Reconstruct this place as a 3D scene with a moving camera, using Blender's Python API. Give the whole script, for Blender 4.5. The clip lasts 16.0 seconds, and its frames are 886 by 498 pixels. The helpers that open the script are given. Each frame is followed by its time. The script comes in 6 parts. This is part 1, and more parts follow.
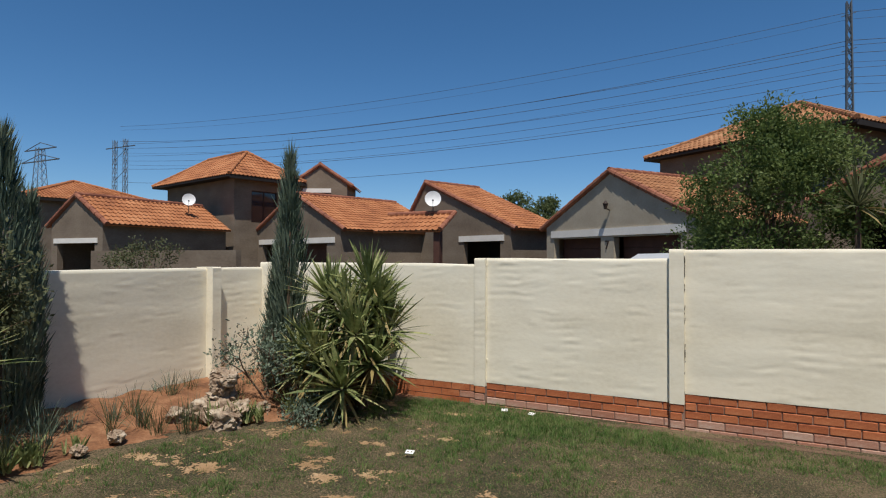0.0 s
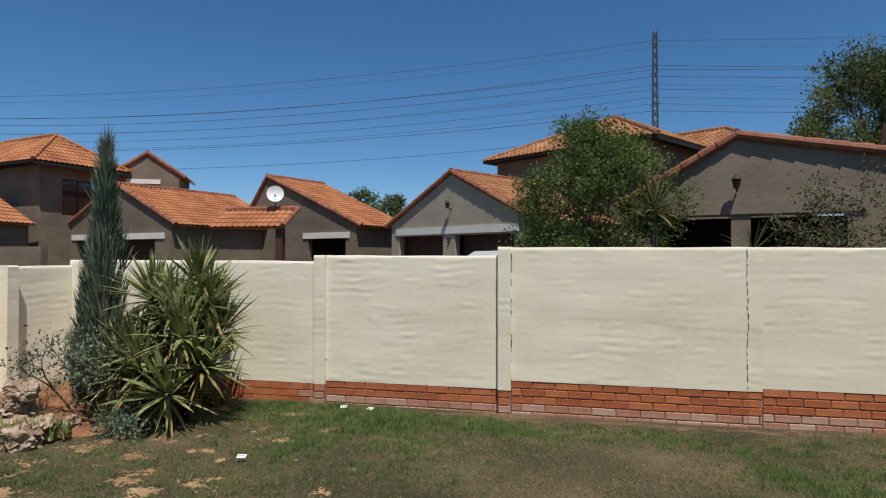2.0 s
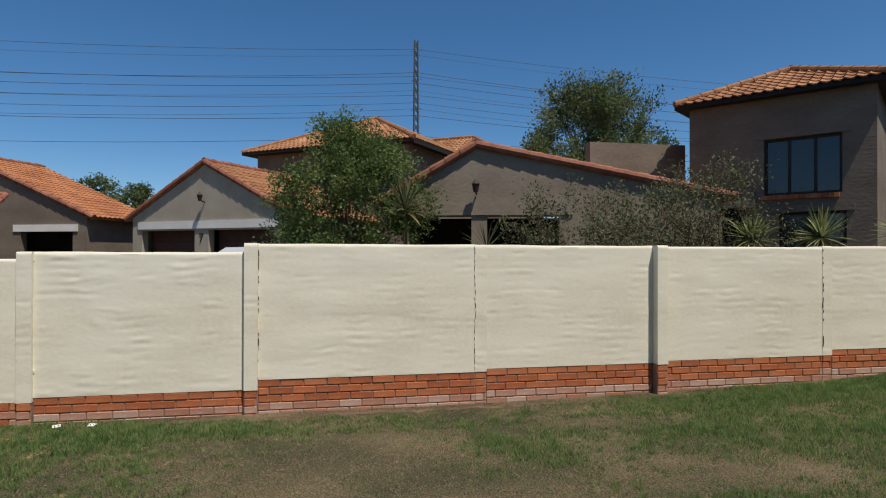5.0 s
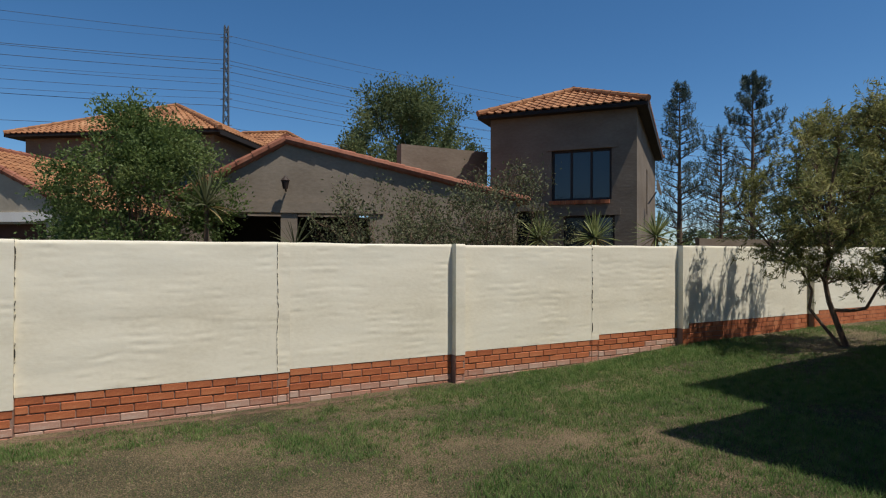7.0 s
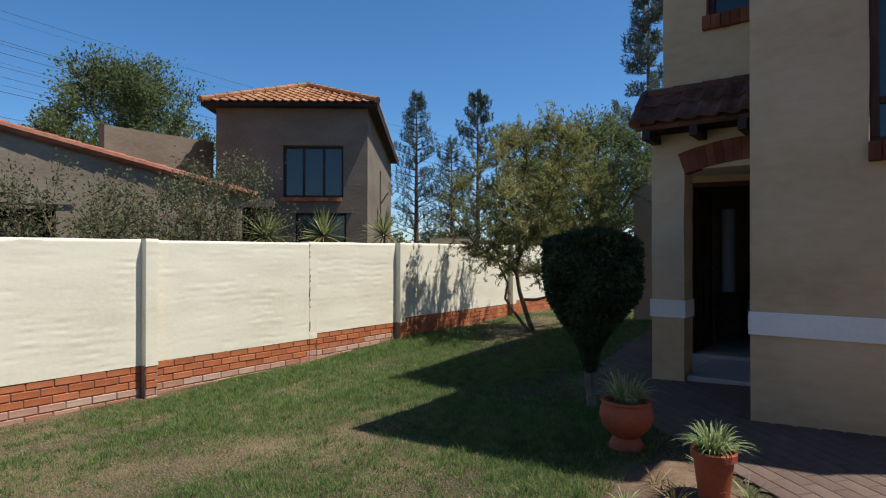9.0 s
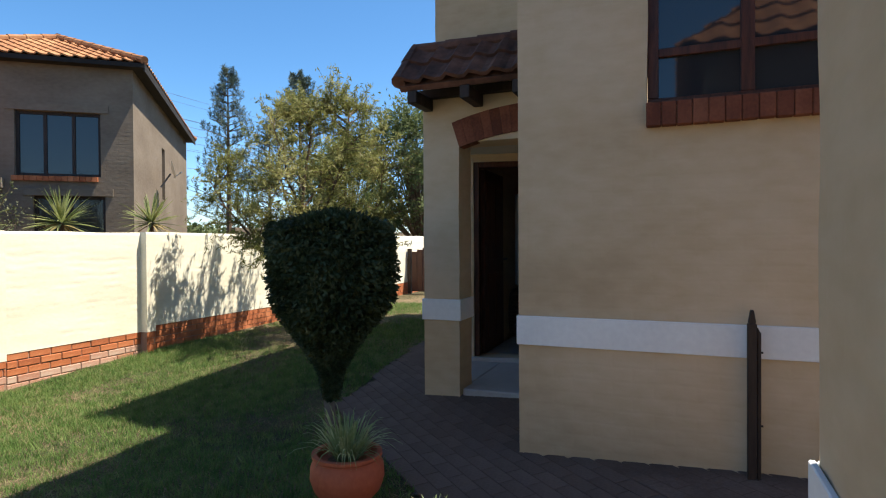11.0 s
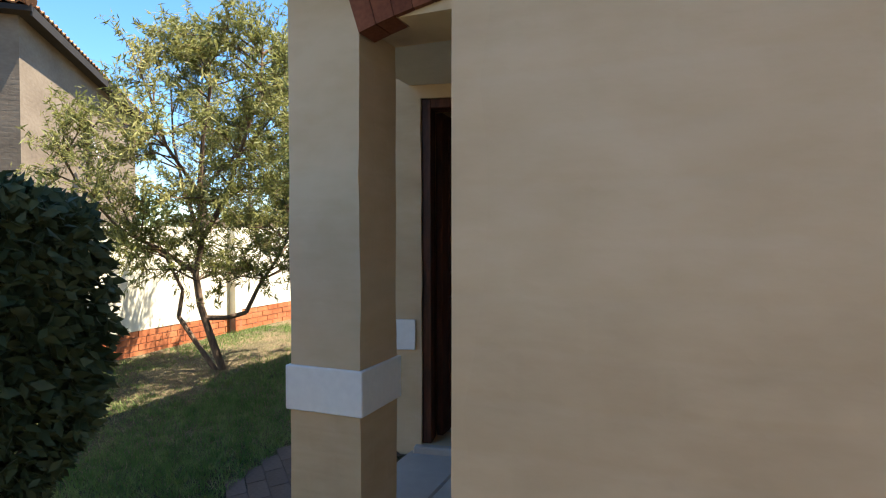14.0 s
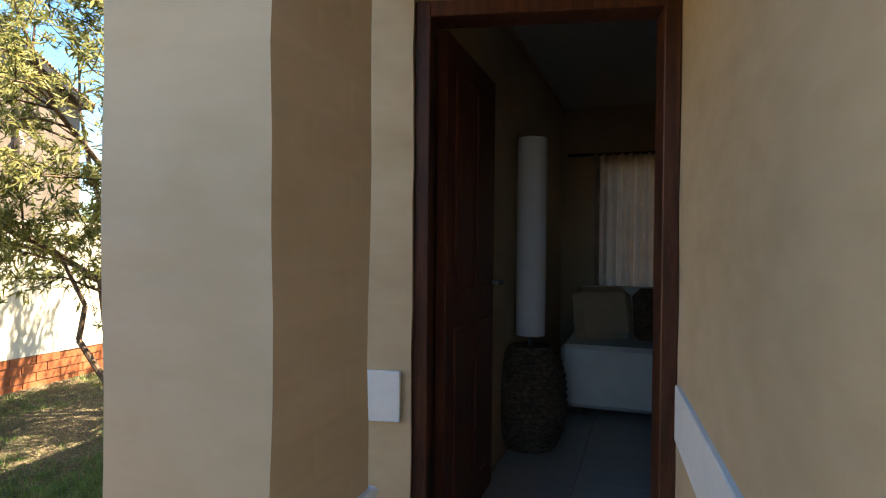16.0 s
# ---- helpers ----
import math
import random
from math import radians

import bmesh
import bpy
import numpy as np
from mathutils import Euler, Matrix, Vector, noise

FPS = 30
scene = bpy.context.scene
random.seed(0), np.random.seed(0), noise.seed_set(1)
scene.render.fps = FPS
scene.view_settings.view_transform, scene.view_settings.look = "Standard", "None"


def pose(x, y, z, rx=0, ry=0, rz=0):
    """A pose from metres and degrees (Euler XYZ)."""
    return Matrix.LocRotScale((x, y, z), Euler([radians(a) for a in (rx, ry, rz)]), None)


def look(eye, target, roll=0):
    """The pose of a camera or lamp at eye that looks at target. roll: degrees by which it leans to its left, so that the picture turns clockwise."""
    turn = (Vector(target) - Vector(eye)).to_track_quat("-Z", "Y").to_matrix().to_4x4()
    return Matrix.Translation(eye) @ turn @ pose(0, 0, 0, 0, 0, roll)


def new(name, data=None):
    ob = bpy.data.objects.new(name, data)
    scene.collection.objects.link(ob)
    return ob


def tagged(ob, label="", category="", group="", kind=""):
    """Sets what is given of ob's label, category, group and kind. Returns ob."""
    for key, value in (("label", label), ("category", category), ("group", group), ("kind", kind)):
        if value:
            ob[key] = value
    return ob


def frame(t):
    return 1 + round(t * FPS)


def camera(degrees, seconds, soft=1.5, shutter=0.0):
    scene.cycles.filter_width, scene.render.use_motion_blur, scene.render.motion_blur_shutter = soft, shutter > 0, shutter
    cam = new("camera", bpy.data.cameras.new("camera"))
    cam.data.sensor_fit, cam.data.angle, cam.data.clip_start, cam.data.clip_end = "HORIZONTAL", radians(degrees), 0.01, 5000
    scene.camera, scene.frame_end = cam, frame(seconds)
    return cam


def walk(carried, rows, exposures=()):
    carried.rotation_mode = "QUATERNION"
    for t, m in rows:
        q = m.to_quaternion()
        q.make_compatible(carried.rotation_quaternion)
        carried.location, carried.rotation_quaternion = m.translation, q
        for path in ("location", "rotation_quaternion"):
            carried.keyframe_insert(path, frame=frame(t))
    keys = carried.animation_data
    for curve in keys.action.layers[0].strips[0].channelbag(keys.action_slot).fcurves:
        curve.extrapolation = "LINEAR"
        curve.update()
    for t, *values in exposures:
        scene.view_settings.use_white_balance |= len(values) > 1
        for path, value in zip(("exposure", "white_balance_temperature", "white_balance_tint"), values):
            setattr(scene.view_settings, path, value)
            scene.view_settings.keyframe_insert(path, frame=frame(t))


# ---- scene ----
cam = camera(74.5, 16.0, soft=1.15)
PATH = [
    (0.0, -0.116, 1.312, 1.742, 27.03, 0.87, -0.13),
    (0.5, -0.096, 1.305, 1.741, 23.20, 0.83, -0.06),
    (1.0, -0.074, 1.298, 1.741, 19.53, 0.75, -0.05),
    (1.5, -0.044, 1.288, 1.741, 15.92, 0.70, -0.09),
    (2.0, -0.008, 1.278, 1.741, 12.14, 0.63, -0.10),
    (2.5, 0.031, 1.268, 1.742, 8.14, 0.60, -0.08),
    (3.0, 0.068, 1.259, 1.743, 4.15, 0.54, -0.08),
    (3.5, 0.103, 1.246, 1.744, 0.55, 0.47, -0.06),
    (4.0, 0.138, 1.229, 1.745, -2.89, 0.40, -0.07),
    (6.5, 0.272, 1.119, 1.735, -23.48, 0.31, -0.17),
    (7.0, 0.319, 1.095, 1.726, -28.19, 0.30, -0.16),
    (7.5, 0.385, 1.070, 1.716, -33.32, 0.30, -0.12),
    (8.0, 0.492, 1.044, 1.705, -38.87, 0.33, -0.11),
    (8.5, 0.655, 1.016, 1.692, -44.84, 0.36, -0.10),
    (9.0, 0.883, 0.989, 1.679, -52.22, 0.34, -0.04),
    (9.5, 1.183, 0.970, 1.668, -59.73, 0.41, -0.05),
    (10.0, 1.543, 0.959, 1.662, -64.92, 0.46, -0.10),
    (12.5, 3.919, 1.123, 1.705, -69.15, -0.92, 0.30),
    (13.0, 4.341, 1.238, 1.711, -69.39, -0.96, 0.10),
    (13.5, 4.747, 1.379, 1.714, -69.34, -1.05, 0.10),
    (14.0, 5.126, 1.547, 1.712, -67.95, -1.30, 0.12),
    (14.5, 5.466, 1.758, 1.705, -66.64, -1.20, 0.12),
    (15.0, 5.787, 1.930, 1.695, -65.76, -0.92, 0.25),
    (15.5, 6.087, 2.069, 1.682, -66.44, -0.50, 0.12),
    (16.0, 6.376, 2.176, 1.667, -70.55, -0.58, -0.60),
]
EXPOSURES = [(0.0, 0.05, 6500, 10), (4.0, 0.05, 6500, 10), (7.0, 0.08, 6500, 10), (8.0, 0.25, 6550, 10), (9.0, 0.53, 6400, 10), (10.0, 0.92, 6650, 9),
             (12.5, 1.83, 7250, 9), (13.5, 2.05, 7250, 9), (14.5, 2.17, 7450, 10), (15.0, 2.33, 7650, 11), (16.0, 2.75, 8250, 12)]
walk(cam, [(t, pose(x, y, z, 90 + pitch, roll, yaw)) for t, x, y, z, yaw, pitch, roll in PATH], EXPOSURES)

# ---- daylight ----
SUN_TO = Vector((0.47, -0.87, 2.15)).normalized()  # towards the sun
sun = new("sun", bpy.data.lights.new("sun", "SUN"))
sun.data.energy, sun.data.angle, sun.data.color = 4.8, radians(0.5), (1.0, 0.95, 0.87)
sun.matrix_world = look((0, 0, 30), Vector((0, 0, 30)) - SUN_TO)
world = bpy.data.worlds.new("sky")
scene.world = world
world.use_nodes = True
wn = world.node_tree
sky = wn.nodes.new("ShaderNodeTexSky")
sky.sky_type, sky.sun_disc = "NISHITA", False
sky.sun_elevation, sky.sun_rotation = math.asin(SUN_TO.z), math.atan2(SUN_TO.x, SUN_TO.y)
sky.altitude, sky.air_density, sky.dust_density, sky.ozone_density = 1400, 0.9, 1.4, 4.5
wn.nodes["Background"].inputs[1].default_value = 0.101
deep = wn.nodes.new("ShaderNodeHueSaturation")
deep.inputs["Saturation"].default_value = 1.2
deep.inputs["Hue"].default_value = 0.496
wn.links.new(sky.outputs[0], deep.inputs["Color"])
wn.links.new(deep.outputs[0], wn.nodes["Background"].inputs[0])


# ---- materials ----
def material(name, colours, rough=0.8, fine=60.0, coarse=3.0, bump=0.3, depth=0.01, metal=0.0, stretch=(1, 1, 1), spread=0.0, spec=0.3, grain=0.45):
    """A surface whose colour wanders between two or three colours at two scales, with fine relief."""
    m = bpy.data.materials.new(name)
    m.use_nodes = True
    n, l = m.node_tree.nodes, m.node_tree.links
    b = n["Principled BSDF"]
    b.inputs["Roughness"].default_value, b.inputs["Metallic"].default_value = rough, metal
    b.inputs["Specular IOR Level"].default_value = spec
    co = n.new("ShaderNodeTexCoord")
    mp = n.new("ShaderNodeMapping")
    mp.inputs["Scale"].default_value = stretch
    l.new(co.outputs["Object"], mp.inputs["Vector"])
    big, small = n.new("ShaderNodeTexNoise"), n.new("ShaderNodeTexNoise")
    for tex, s, d in ((big, coarse, 5), (small, fine, 4)):
        tex.inputs["Scale"].default_value, tex.inputs["Detail"].default_value = s, d
        l.new(mp.outputs[0], tex.inputs["Vector"])
    mix = n.new("ShaderNodeMath")
    mix.operation = "MULTIPLY_ADD"
    l.new(small.outputs["Fac"], mix.inputs[0])
    mix.inputs[1].default_value = grain
    half = n.new("ShaderNodeMath")
    half.operation = "MULTIPLY_ADD"
    l.new(big.outputs["Fac"], half.inputs[0])
    half.inputs[1].default_value, half.inputs[2].default_value = 0.9, 0.05 - 0.5 * grain
    l.new(half.outputs[0], mix.inputs[2])
    last = mix
    if spread:
        info = n.new("ShaderNodeObjectInfo")
        add = n.new("ShaderNodeMath")
        add.operation = "MULTIPLY_ADD"
        l.new(info.outputs["Random"], add.inputs[0])
        add.inputs[1].default_value = spread
        sub = n.new("ShaderNodeMath")
        sub.operation = "SUBTRACT"
        l.new(mix.outputs[0], sub.inputs[0])
        sub.inputs[1].default_value = spread / 2
        l.new(sub.outputs[0], add.inputs[2])
        last = add
    ramp = n.new("ShaderNodeValToRGB")
    e = ramp.color_ramp.elements
    while len(e) < len(colours):
        e.new(0.5)
    for i, c in enumerate(colours):
        e[i].position = 0.28 + 0.44 * i / max(1, len(colours) - 1)
        e[i].color = (*c, 1)
    l.new(last.outputs[0], ramp.inputs[0])
    l.new(ramp.outputs[0], b.inputs["Base Color"])
    bp = n.new("ShaderNodeBump")
    bp.inputs["Strength"].default_value, bp.inputs["Distance"].default_value = bump, depth
    l.new(mix.outputs[0], bp.inputs["Height"])
    l.new(bp.outputs[0], b.inputs["Normal"])
    return m


def leafy(name, colours, coarse=2.0, glow=0.25, rough=0.55):
    """Leaves: a little light comes through them."""
    m = material(name, colours, rough, 30, coarse, 0.1, 0.003, spec=0.22)
    b = m.node_tree.nodes["Principled BSDF"]
    n, l = m.node_tree.nodes, m.node_tree.links
    tr = n.new("ShaderNodeBsdfTranslucent")
    ramp = [k for k in n if k.type == "VALTORGB"][0]
    l.new(ramp.outputs[0], tr.inputs["Color"])
    mx = n.new("ShaderNodeMixShader")
    mx.inputs[0].default_value = glow
    l.new(b.outputs[0], mx.inputs[1])
    l.new(tr.outputs[0], mx.inputs[2])
    l.new(mx.outputs[0], n["Material Output"].inputs["Surface"])
    return m


CREAM = material("cream wall paint", [(0.68, 0.62, 0.475), (0.76, 0.705, 0.56), (0.79, 0.745, 0.605)], 0.75, 26, 1.3, 0.2, 0.010, stretch=(0.7, 0.7, 1.2))
BRICK = material("red face brick", [(0.28, 0.078, 0.032), (0.42, 0.132, 0.052), (0.50, 0.19, 0.085)], 0.85, 60, 5, 0.5, 0.006, spread=0.24)
BRICK_PALE = material("lime-stained brick", [(0.36, 0.16, 0.10), (0.44, 0.25, 0.18), (0.50, 0.36, 0.28)], 0.9, 60, 6, 0.5, 0.006, spread=0.4)
BRICK_DARK = material("dark brown-red brick", [(0.11, 0.033, 0.018), (0.175, 0.055, 0.029), (0.24, 0.085, 0.045)], 0.85, 60, 5, 0.5, 0.006, spread=0.3)
MORTAR = material("mortar", [(0.22, 0.13, 0.095), (0.34, 0.225, 0.17)], 0.95, 90, 6, 0.5, 0.005)
BEIGE = material("bagged beige plaster", [(0.445, 0.328, 0.202), (0.515, 0.39, 0.25), (0.58, 0.45, 0.308)], 0.85, 11, 1.3, 0.6, 0.010, stretch=(0.6, 0.6, 1.3))
def courses(m, strength, depth, size=(0.23, 0.086)):
    """Lets the brick courses under a thin plaster show through its relief."""
    n, l = m.node_tree.nodes, m.node_tree.links
    co = [k for k in n if k.type == "TEX_COORD"][0]
    old = [k for k in n if k.type == "BUMP"][0]
    sep, add, com, br = n.new("ShaderNodeSeparateXYZ"), n.new("ShaderNodeMath"), n.new("ShaderNodeCombineXYZ"), n.new("ShaderNodeTexBrick")
    l.new(co.outputs["Object"], sep.inputs[0])
    l.new(sep.outputs[0], add.inputs[0])
    l.new(sep.outputs[1], add.inputs[1])
    l.new(add.outputs[0], com.inputs[0])
    l.new(sep.outputs[2], com.inputs[1])
    wob = n.new("ShaderNodeTexNoise")
    wob.inputs["Scale"].default_value = 5.0
    l.new(com.outputs[0], wob.inputs["Vector"])
    mix = n.new("ShaderNodeMix")
    mix.data_type, mix.blend_type = "RGBA", "ADD"
    mix.inputs["Factor"].default_value = 0.025
    l.new(com.outputs[0], mix.inputs["A"])
    l.new(wob.outputs["Color"], mix.inputs["B"])
    l.new(mix.outputs["Result"], br.inputs["Vector"])
    br.inputs["Scale"].default_value = 1.0
    br.inputs["Brick Width"].default_value, br.inputs["Row Height"].default_value = size
    br.inputs["Mortar Size"].default_value, br.inputs["Mortar Smooth"].default_value = 0.016, 1.0
    bp = n.new("ShaderNodeBump")
    bp.invert = True
    bp.inputs["Strength"].default_value, bp.inputs["Distance"].default_value = strength, depth
    l.new(br.outputs["Fac"], bp.inputs["Height"])
    l.new(old.outputs[0], bp.inputs["Normal"])
    l.new(bp.outputs[0], n["Principled BSDF"].inputs["Normal"])


courses(BEIGE, 0.10, 0.006)
BAND = material("white painted plaster band", [(0.68, 0.68, 0.68), (0.80, 0.80, 0.79)], 0.7, 30, 2, 0.3, 0.005)
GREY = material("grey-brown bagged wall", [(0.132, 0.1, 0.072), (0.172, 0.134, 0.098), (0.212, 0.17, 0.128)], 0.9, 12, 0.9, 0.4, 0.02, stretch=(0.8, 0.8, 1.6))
courses(GREY, 0.05, 0.008)
GREY_LIGHT = material("pale grey plaster", [(0.60, 0.57, 0.52), (0.72, 0.69, 0.63)], 0.85, 20, 1.5, 0.3, 0.01)
TILE = material("terracotta roof tile", [(0.21, 0.074, 0.03), (0.33, 0.127, 0.05), (0.42, 0.185, 0.082)], 0.8, 9, 1.1, 0.3, 0.01)
BARGE = material("dark edge tile", [(0.15, 0.055, 0.033), (0.24, 0.09, 0.052), (0.32, 0.14, 0.085)], 0.85, 12, 2.0, 0.3, 0.01)
TILE_TAN = material("sun-bleached roof tile", [(0.18, 0.076, 0.034), (0.29, 0.13, 0.057), (0.39, 0.205, 0.10)], 0.85, 9, 1.3, 0.3, 0.01)
# GREY_WARM and GREY_MID: GREY lightened, sunlight on the garage facades put into colour.
GREY_WARM = material("taupe wall lightened for sun", [(0.175, 0.138, 0.1), (0.225, 0.182, 0.135), (0.275, 0.226, 0.17)], 0.9, 12, 0.9, 0.4, 0.02, stretch=(0.8, 0.8, 1.6))
GREY_MID = material("grey facade lightened for sun", [(0.315, 0.268, 0.2), (0.40, 0.35, 0.268)], 0.9, 14, 1.5, 0.4, 0.01)
TILE_DARK = material("weathered roof tile", [(0.06, 0.03, 0.022), (0.12, 0.055, 0.038), (0.19, 0.09, 0.06)], 0.85, 20, 4, 0.4, 0.01)
WOOD_DARK = material("dark stained meranti", [(0.035, 0.012, 0.007), (0.075, 0.024, 0.013), (0.11, 0.038, 0.02)], 0.45, 40, 6, 0.2, 0.003, stretch=(6, 6, 0.6))
BLACK_WOOD = material("weathered dark timber", [(0.018, 0.012, 0.010), (0.05, 0.032, 0.024)], 0.6, 50, 5, 0.3, 0.003, stretch=(5, 5, 0.5))
# Near-black for cracks, and for shade painted in openings and under eaves.
DARK = material("near-black gap and eave shade", [(0.012, 0.010, 0.009), (0.022, 0.018, 0.016)], 0.8, 10, 2, 0.1, 0.005)
GARAGE = material("brown garage door", [(0.06, 0.026, 0.018), (0.09, 0.04, 0.027)], 0.6, 30, 3, 0.2, 0.005)
GALV = material("galvanised steel", [(0.10, 0.11, 0.12), (0.16, 0.17, 0.18)], 0.55, 30, 3, 0.1, 0.003, metal=0.6)
WIRE = material("line conductor", [(0.05, 0.06, 0.08), (0.07, 0.08, 0.10)], 0.6, 10, 2, 0.0, 0.001, metal=0.3)
DISH = material("white dish", [(0.66, 0.66, 0.65), (0.75, 0.75, 0.74)], 0.5, 20, 3, 0.1, 0.003)
BARK = material("brown bark", [(0.06, 0.04, 0.028), (0.13, 0.085, 0.055), (0.20, 0.13, 0.085)], 0.9, 60, 8, 0.8, 0.01, stretch=(3, 3, 0.7))
BARK_PALE = material("pale grey bark", [(0.10, 0.075, 0.06), (0.155, 0.125, 0.105), (0.22, 0.185, 0.16)], 0.9, 60, 8, 0.6, 0.006, stretch=(3, 3, 0.7))
SOIL = material("red garden soil", [(0.12, 0.055, 0.028), (0.21, 0.095, 0.045), (0.32, 0.165, 0.085)], 0.95, 40, 4, 0.9, 0.03)
ROCK = material("weathered pale rock", [(0.13, 0.078, 0.052), (0.33, 0.245, 0.17), (0.50, 0.42, 0.32)], 0.95, 22, 7, 1.0, 0.04)
SAND = material("paving joint sand", [(0.07, 0.047, 0.037), (0.115, 0.078, 0.062)], 0.95, 90, 6, 0.5, 0.004)
SANDY = material("sandy orange soil", [(0.22, 0.132, 0.062), (0.31, 0.195, 0.098), (0.41, 0.28, 0.155)], 0.95, 45, 3, 0.9, 0.02)
EARTH = material("dark dry earth", [(0.06, 0.038, 0.024), (0.12, 0.076, 0.047), (0.19, 0.125, 0.08)], 0.95, 45, 4, 0.9, 0.02)
POT = material("terracotta pot", [(0.30, 0.07, 0.035), (0.42, 0.11, 0.055)], 0.7, 40, 5, 0.3, 0.004)
PAVER = material("red-brown clay paver", [(0.078, 0.052, 0.041), (0.108, 0.073, 0.058), (0.145, 0.10, 0.08)], 0.9, 50, 2, 0.5, 0.006, spread=0.16)
FLOOR_TILE = material("grey floor tile", [(0.30, 0.28, 0.27), (0.38, 0.36, 0.34)], 0.35, 20, 3, 0.1, 0.002, spread=0.15)
# The dimness indoors is mixed into these wall and ceiling colours.
PLASTER_IN = material("dimmed warm interior paint", [(0.30, 0.23, 0.16), (0.36, 0.28, 0.20)], 0.9, 20, 1.5, 0.2, 0.004)
CEIL = material("dimmed white ceiling paint", [(0.42, 0.40, 0.37), (0.48, 0.46, 0.43)], 0.9, 20, 1.5, 0.1, 0.003)
FABRIC = material("off-white linen", [(0.60, 0.58, 0.55), (0.70, 0.68, 0.65)], 0.95, 220, 5, 0.4, 0.003)
PAPER = material("white paper shade", [(0.56, 0.58, 0.62), (0.62, 0.64, 0.67)], 0.8, 60, 4, 0.1, 0.002)
WICKER = material("dark woven wicker", [(0.03, 0.02, 0.014), (0.09, 0.06, 0.04), (0.18, 0.13, 0.09)], 0.7, 90, 30, 0.9, 0.008, stretch=(1, 1, 2))
CAR_WHITE = material("white car paint", [(0.76, 0.76, 0.76), (0.80, 0.80, 0.80)], 0.25, 5, 1, 0.0, 0.001, spec=0.5)
RUBBER = material("black rubber", [(0.015, 0.015, 0.015), (0.03, 0.03, 0.03)], 0.8, 30, 4, 0.2, 0.003)
TAG = material("white label card", [(0.70, 0.70, 0.68), (0.78, 0.78, 0.76)], 0.7, 20, 3, 0.1, 0.001)
LEAF_TREE = leafy("narrow willow-like leaf", [(0.085, 0.098, 0.028), (0.195, 0.205, 0.066), (0.39, 0.365, 0.15)], 1.4, 0.45)
LEAF_BUSH = leafy("dark glossy hedge leaf", [(0.026, 0.037, 0.017), (0.052, 0.072, 0.032), (0.105, 0.122, 0.056)], 5, 0.18, 0.55)
LEAF_GREEN = leafy("mid green leaf", [(0.055, 0.085, 0.022), (0.11, 0.155, 0.042), (0.20, 0.24, 0.085)], 0.9, 0.4, 0.6)
LEAF_GREY = leafy("grey-green thorn leaf", [(0.055, 0.062, 0.027), (0.10, 0.11, 0.05), (0.18, 0.185, 0.10)], 1.2, 0.3, 0.7)
LEAF_FAR = leafy("far tree leaf", [(0.06, 0.082, 0.03), (0.11, 0.14, 0.055), (0.19, 0.215, 0.095)], 0.5, 0.42, 0.65)
NEEDLE = leafy("blue-green pine needle", [(0.045, 0.07, 0.056), (0.085, 0.115, 0.09), (0.14, 0.17, 0.135)], 0.6, 0.15)
CYPRESS = leafy("grey-green conifer spray", [(0.06, 0.09, 0.06), (0.12, 0.16, 0.11), (0.21, 0.25, 0.175)], 3, 0.15)
YUCCA = leafy("sword leaf", [(0.08, 0.115, 0.036), (0.20, 0.235, 0.085), (0.47, 0.445, 0.21)], 2.5, 0.28)
DRY = leafy("dry straw leaf", [(0.22, 0.16, 0.06), (0.36, 0.28, 0.12)], 4, 0.2)
SPIDER = leafy("striped spider plant leaf", [(0.10, 0.16, 0.05), (0.24, 0.30, 0.13), (0.50, 0.50, 0.28)], 8, 0.3)
STRAW = leafy("dry lawn blade", [(0.09, 0.066, 0.034), (0.21, 0.158, 0.088), (0.40, 0.32, 0.19)], 11.0, 0.25, 0.8)
GRASS = leafy("lawn blade", [(0.04, 0.088, 0.02), (0.105, 0.182, 0.046), (0.235, 0.27, 0.10)], 9.0, 0.38, 0.7)


def glass(name, tint=(0.02, 0.025, 0.03)):
    """Window glass in front of a dim room."""
    m = bpy.data.materials.new(name)
    m.use_nodes = True
    b = m.node_tree.nodes["Principled BSDF"]
    b.inputs["Base Color"].default_value = (*tint, 1)
    b.inputs["Roughness"].default_value, b.inputs["IOR"].default_value = 0.04, 1.5
    b.inputs["Specular IOR Level"].default_value = 0.7
    return m


GLASS = glass("window glass")


def lawn_ground():
    m = material("dry lawn ground", [(0.032, 0.036, 0.014), (0.10, 0.082, 0.04), (0.24, 0.168, 0.098)], 0.95, 75, 0.9, 1.0, 0.03, grain=1.3)
    return m


LAWN = lawn_ground()


# ---- mesh helpers ----
def mesh_object(name, verts, faces, mat, parent=None, smooth=False):
    me = bpy.data.meshes.new(name)
    me.from_pydata([tuple(v) for v in verts], [], [tuple(f) for f in faces])
    me.update()
    if smooth:
        me.shade_smooth()
        me.set_sharp_from_angle(angle=radians(38))
    me.materials.append(mat)
    ob = new(name, me)
    ob.parent = parent
    return ob


def bm_object(name, bm, mat, parent=None, smooth=False):
    me = bpy.data.meshes.new(name)
    bmesh.ops.recalc_face_normals(bm, faces=bm.faces)
    bm.to_mesh(me)
    bm.free()
    if smooth:
        me.shade_smooth()
        me.set_sharp_from_angle(angle=radians(38))
    me.materials.append(mat)
    ob = new(name, me)
    ob.parent = parent
    return ob


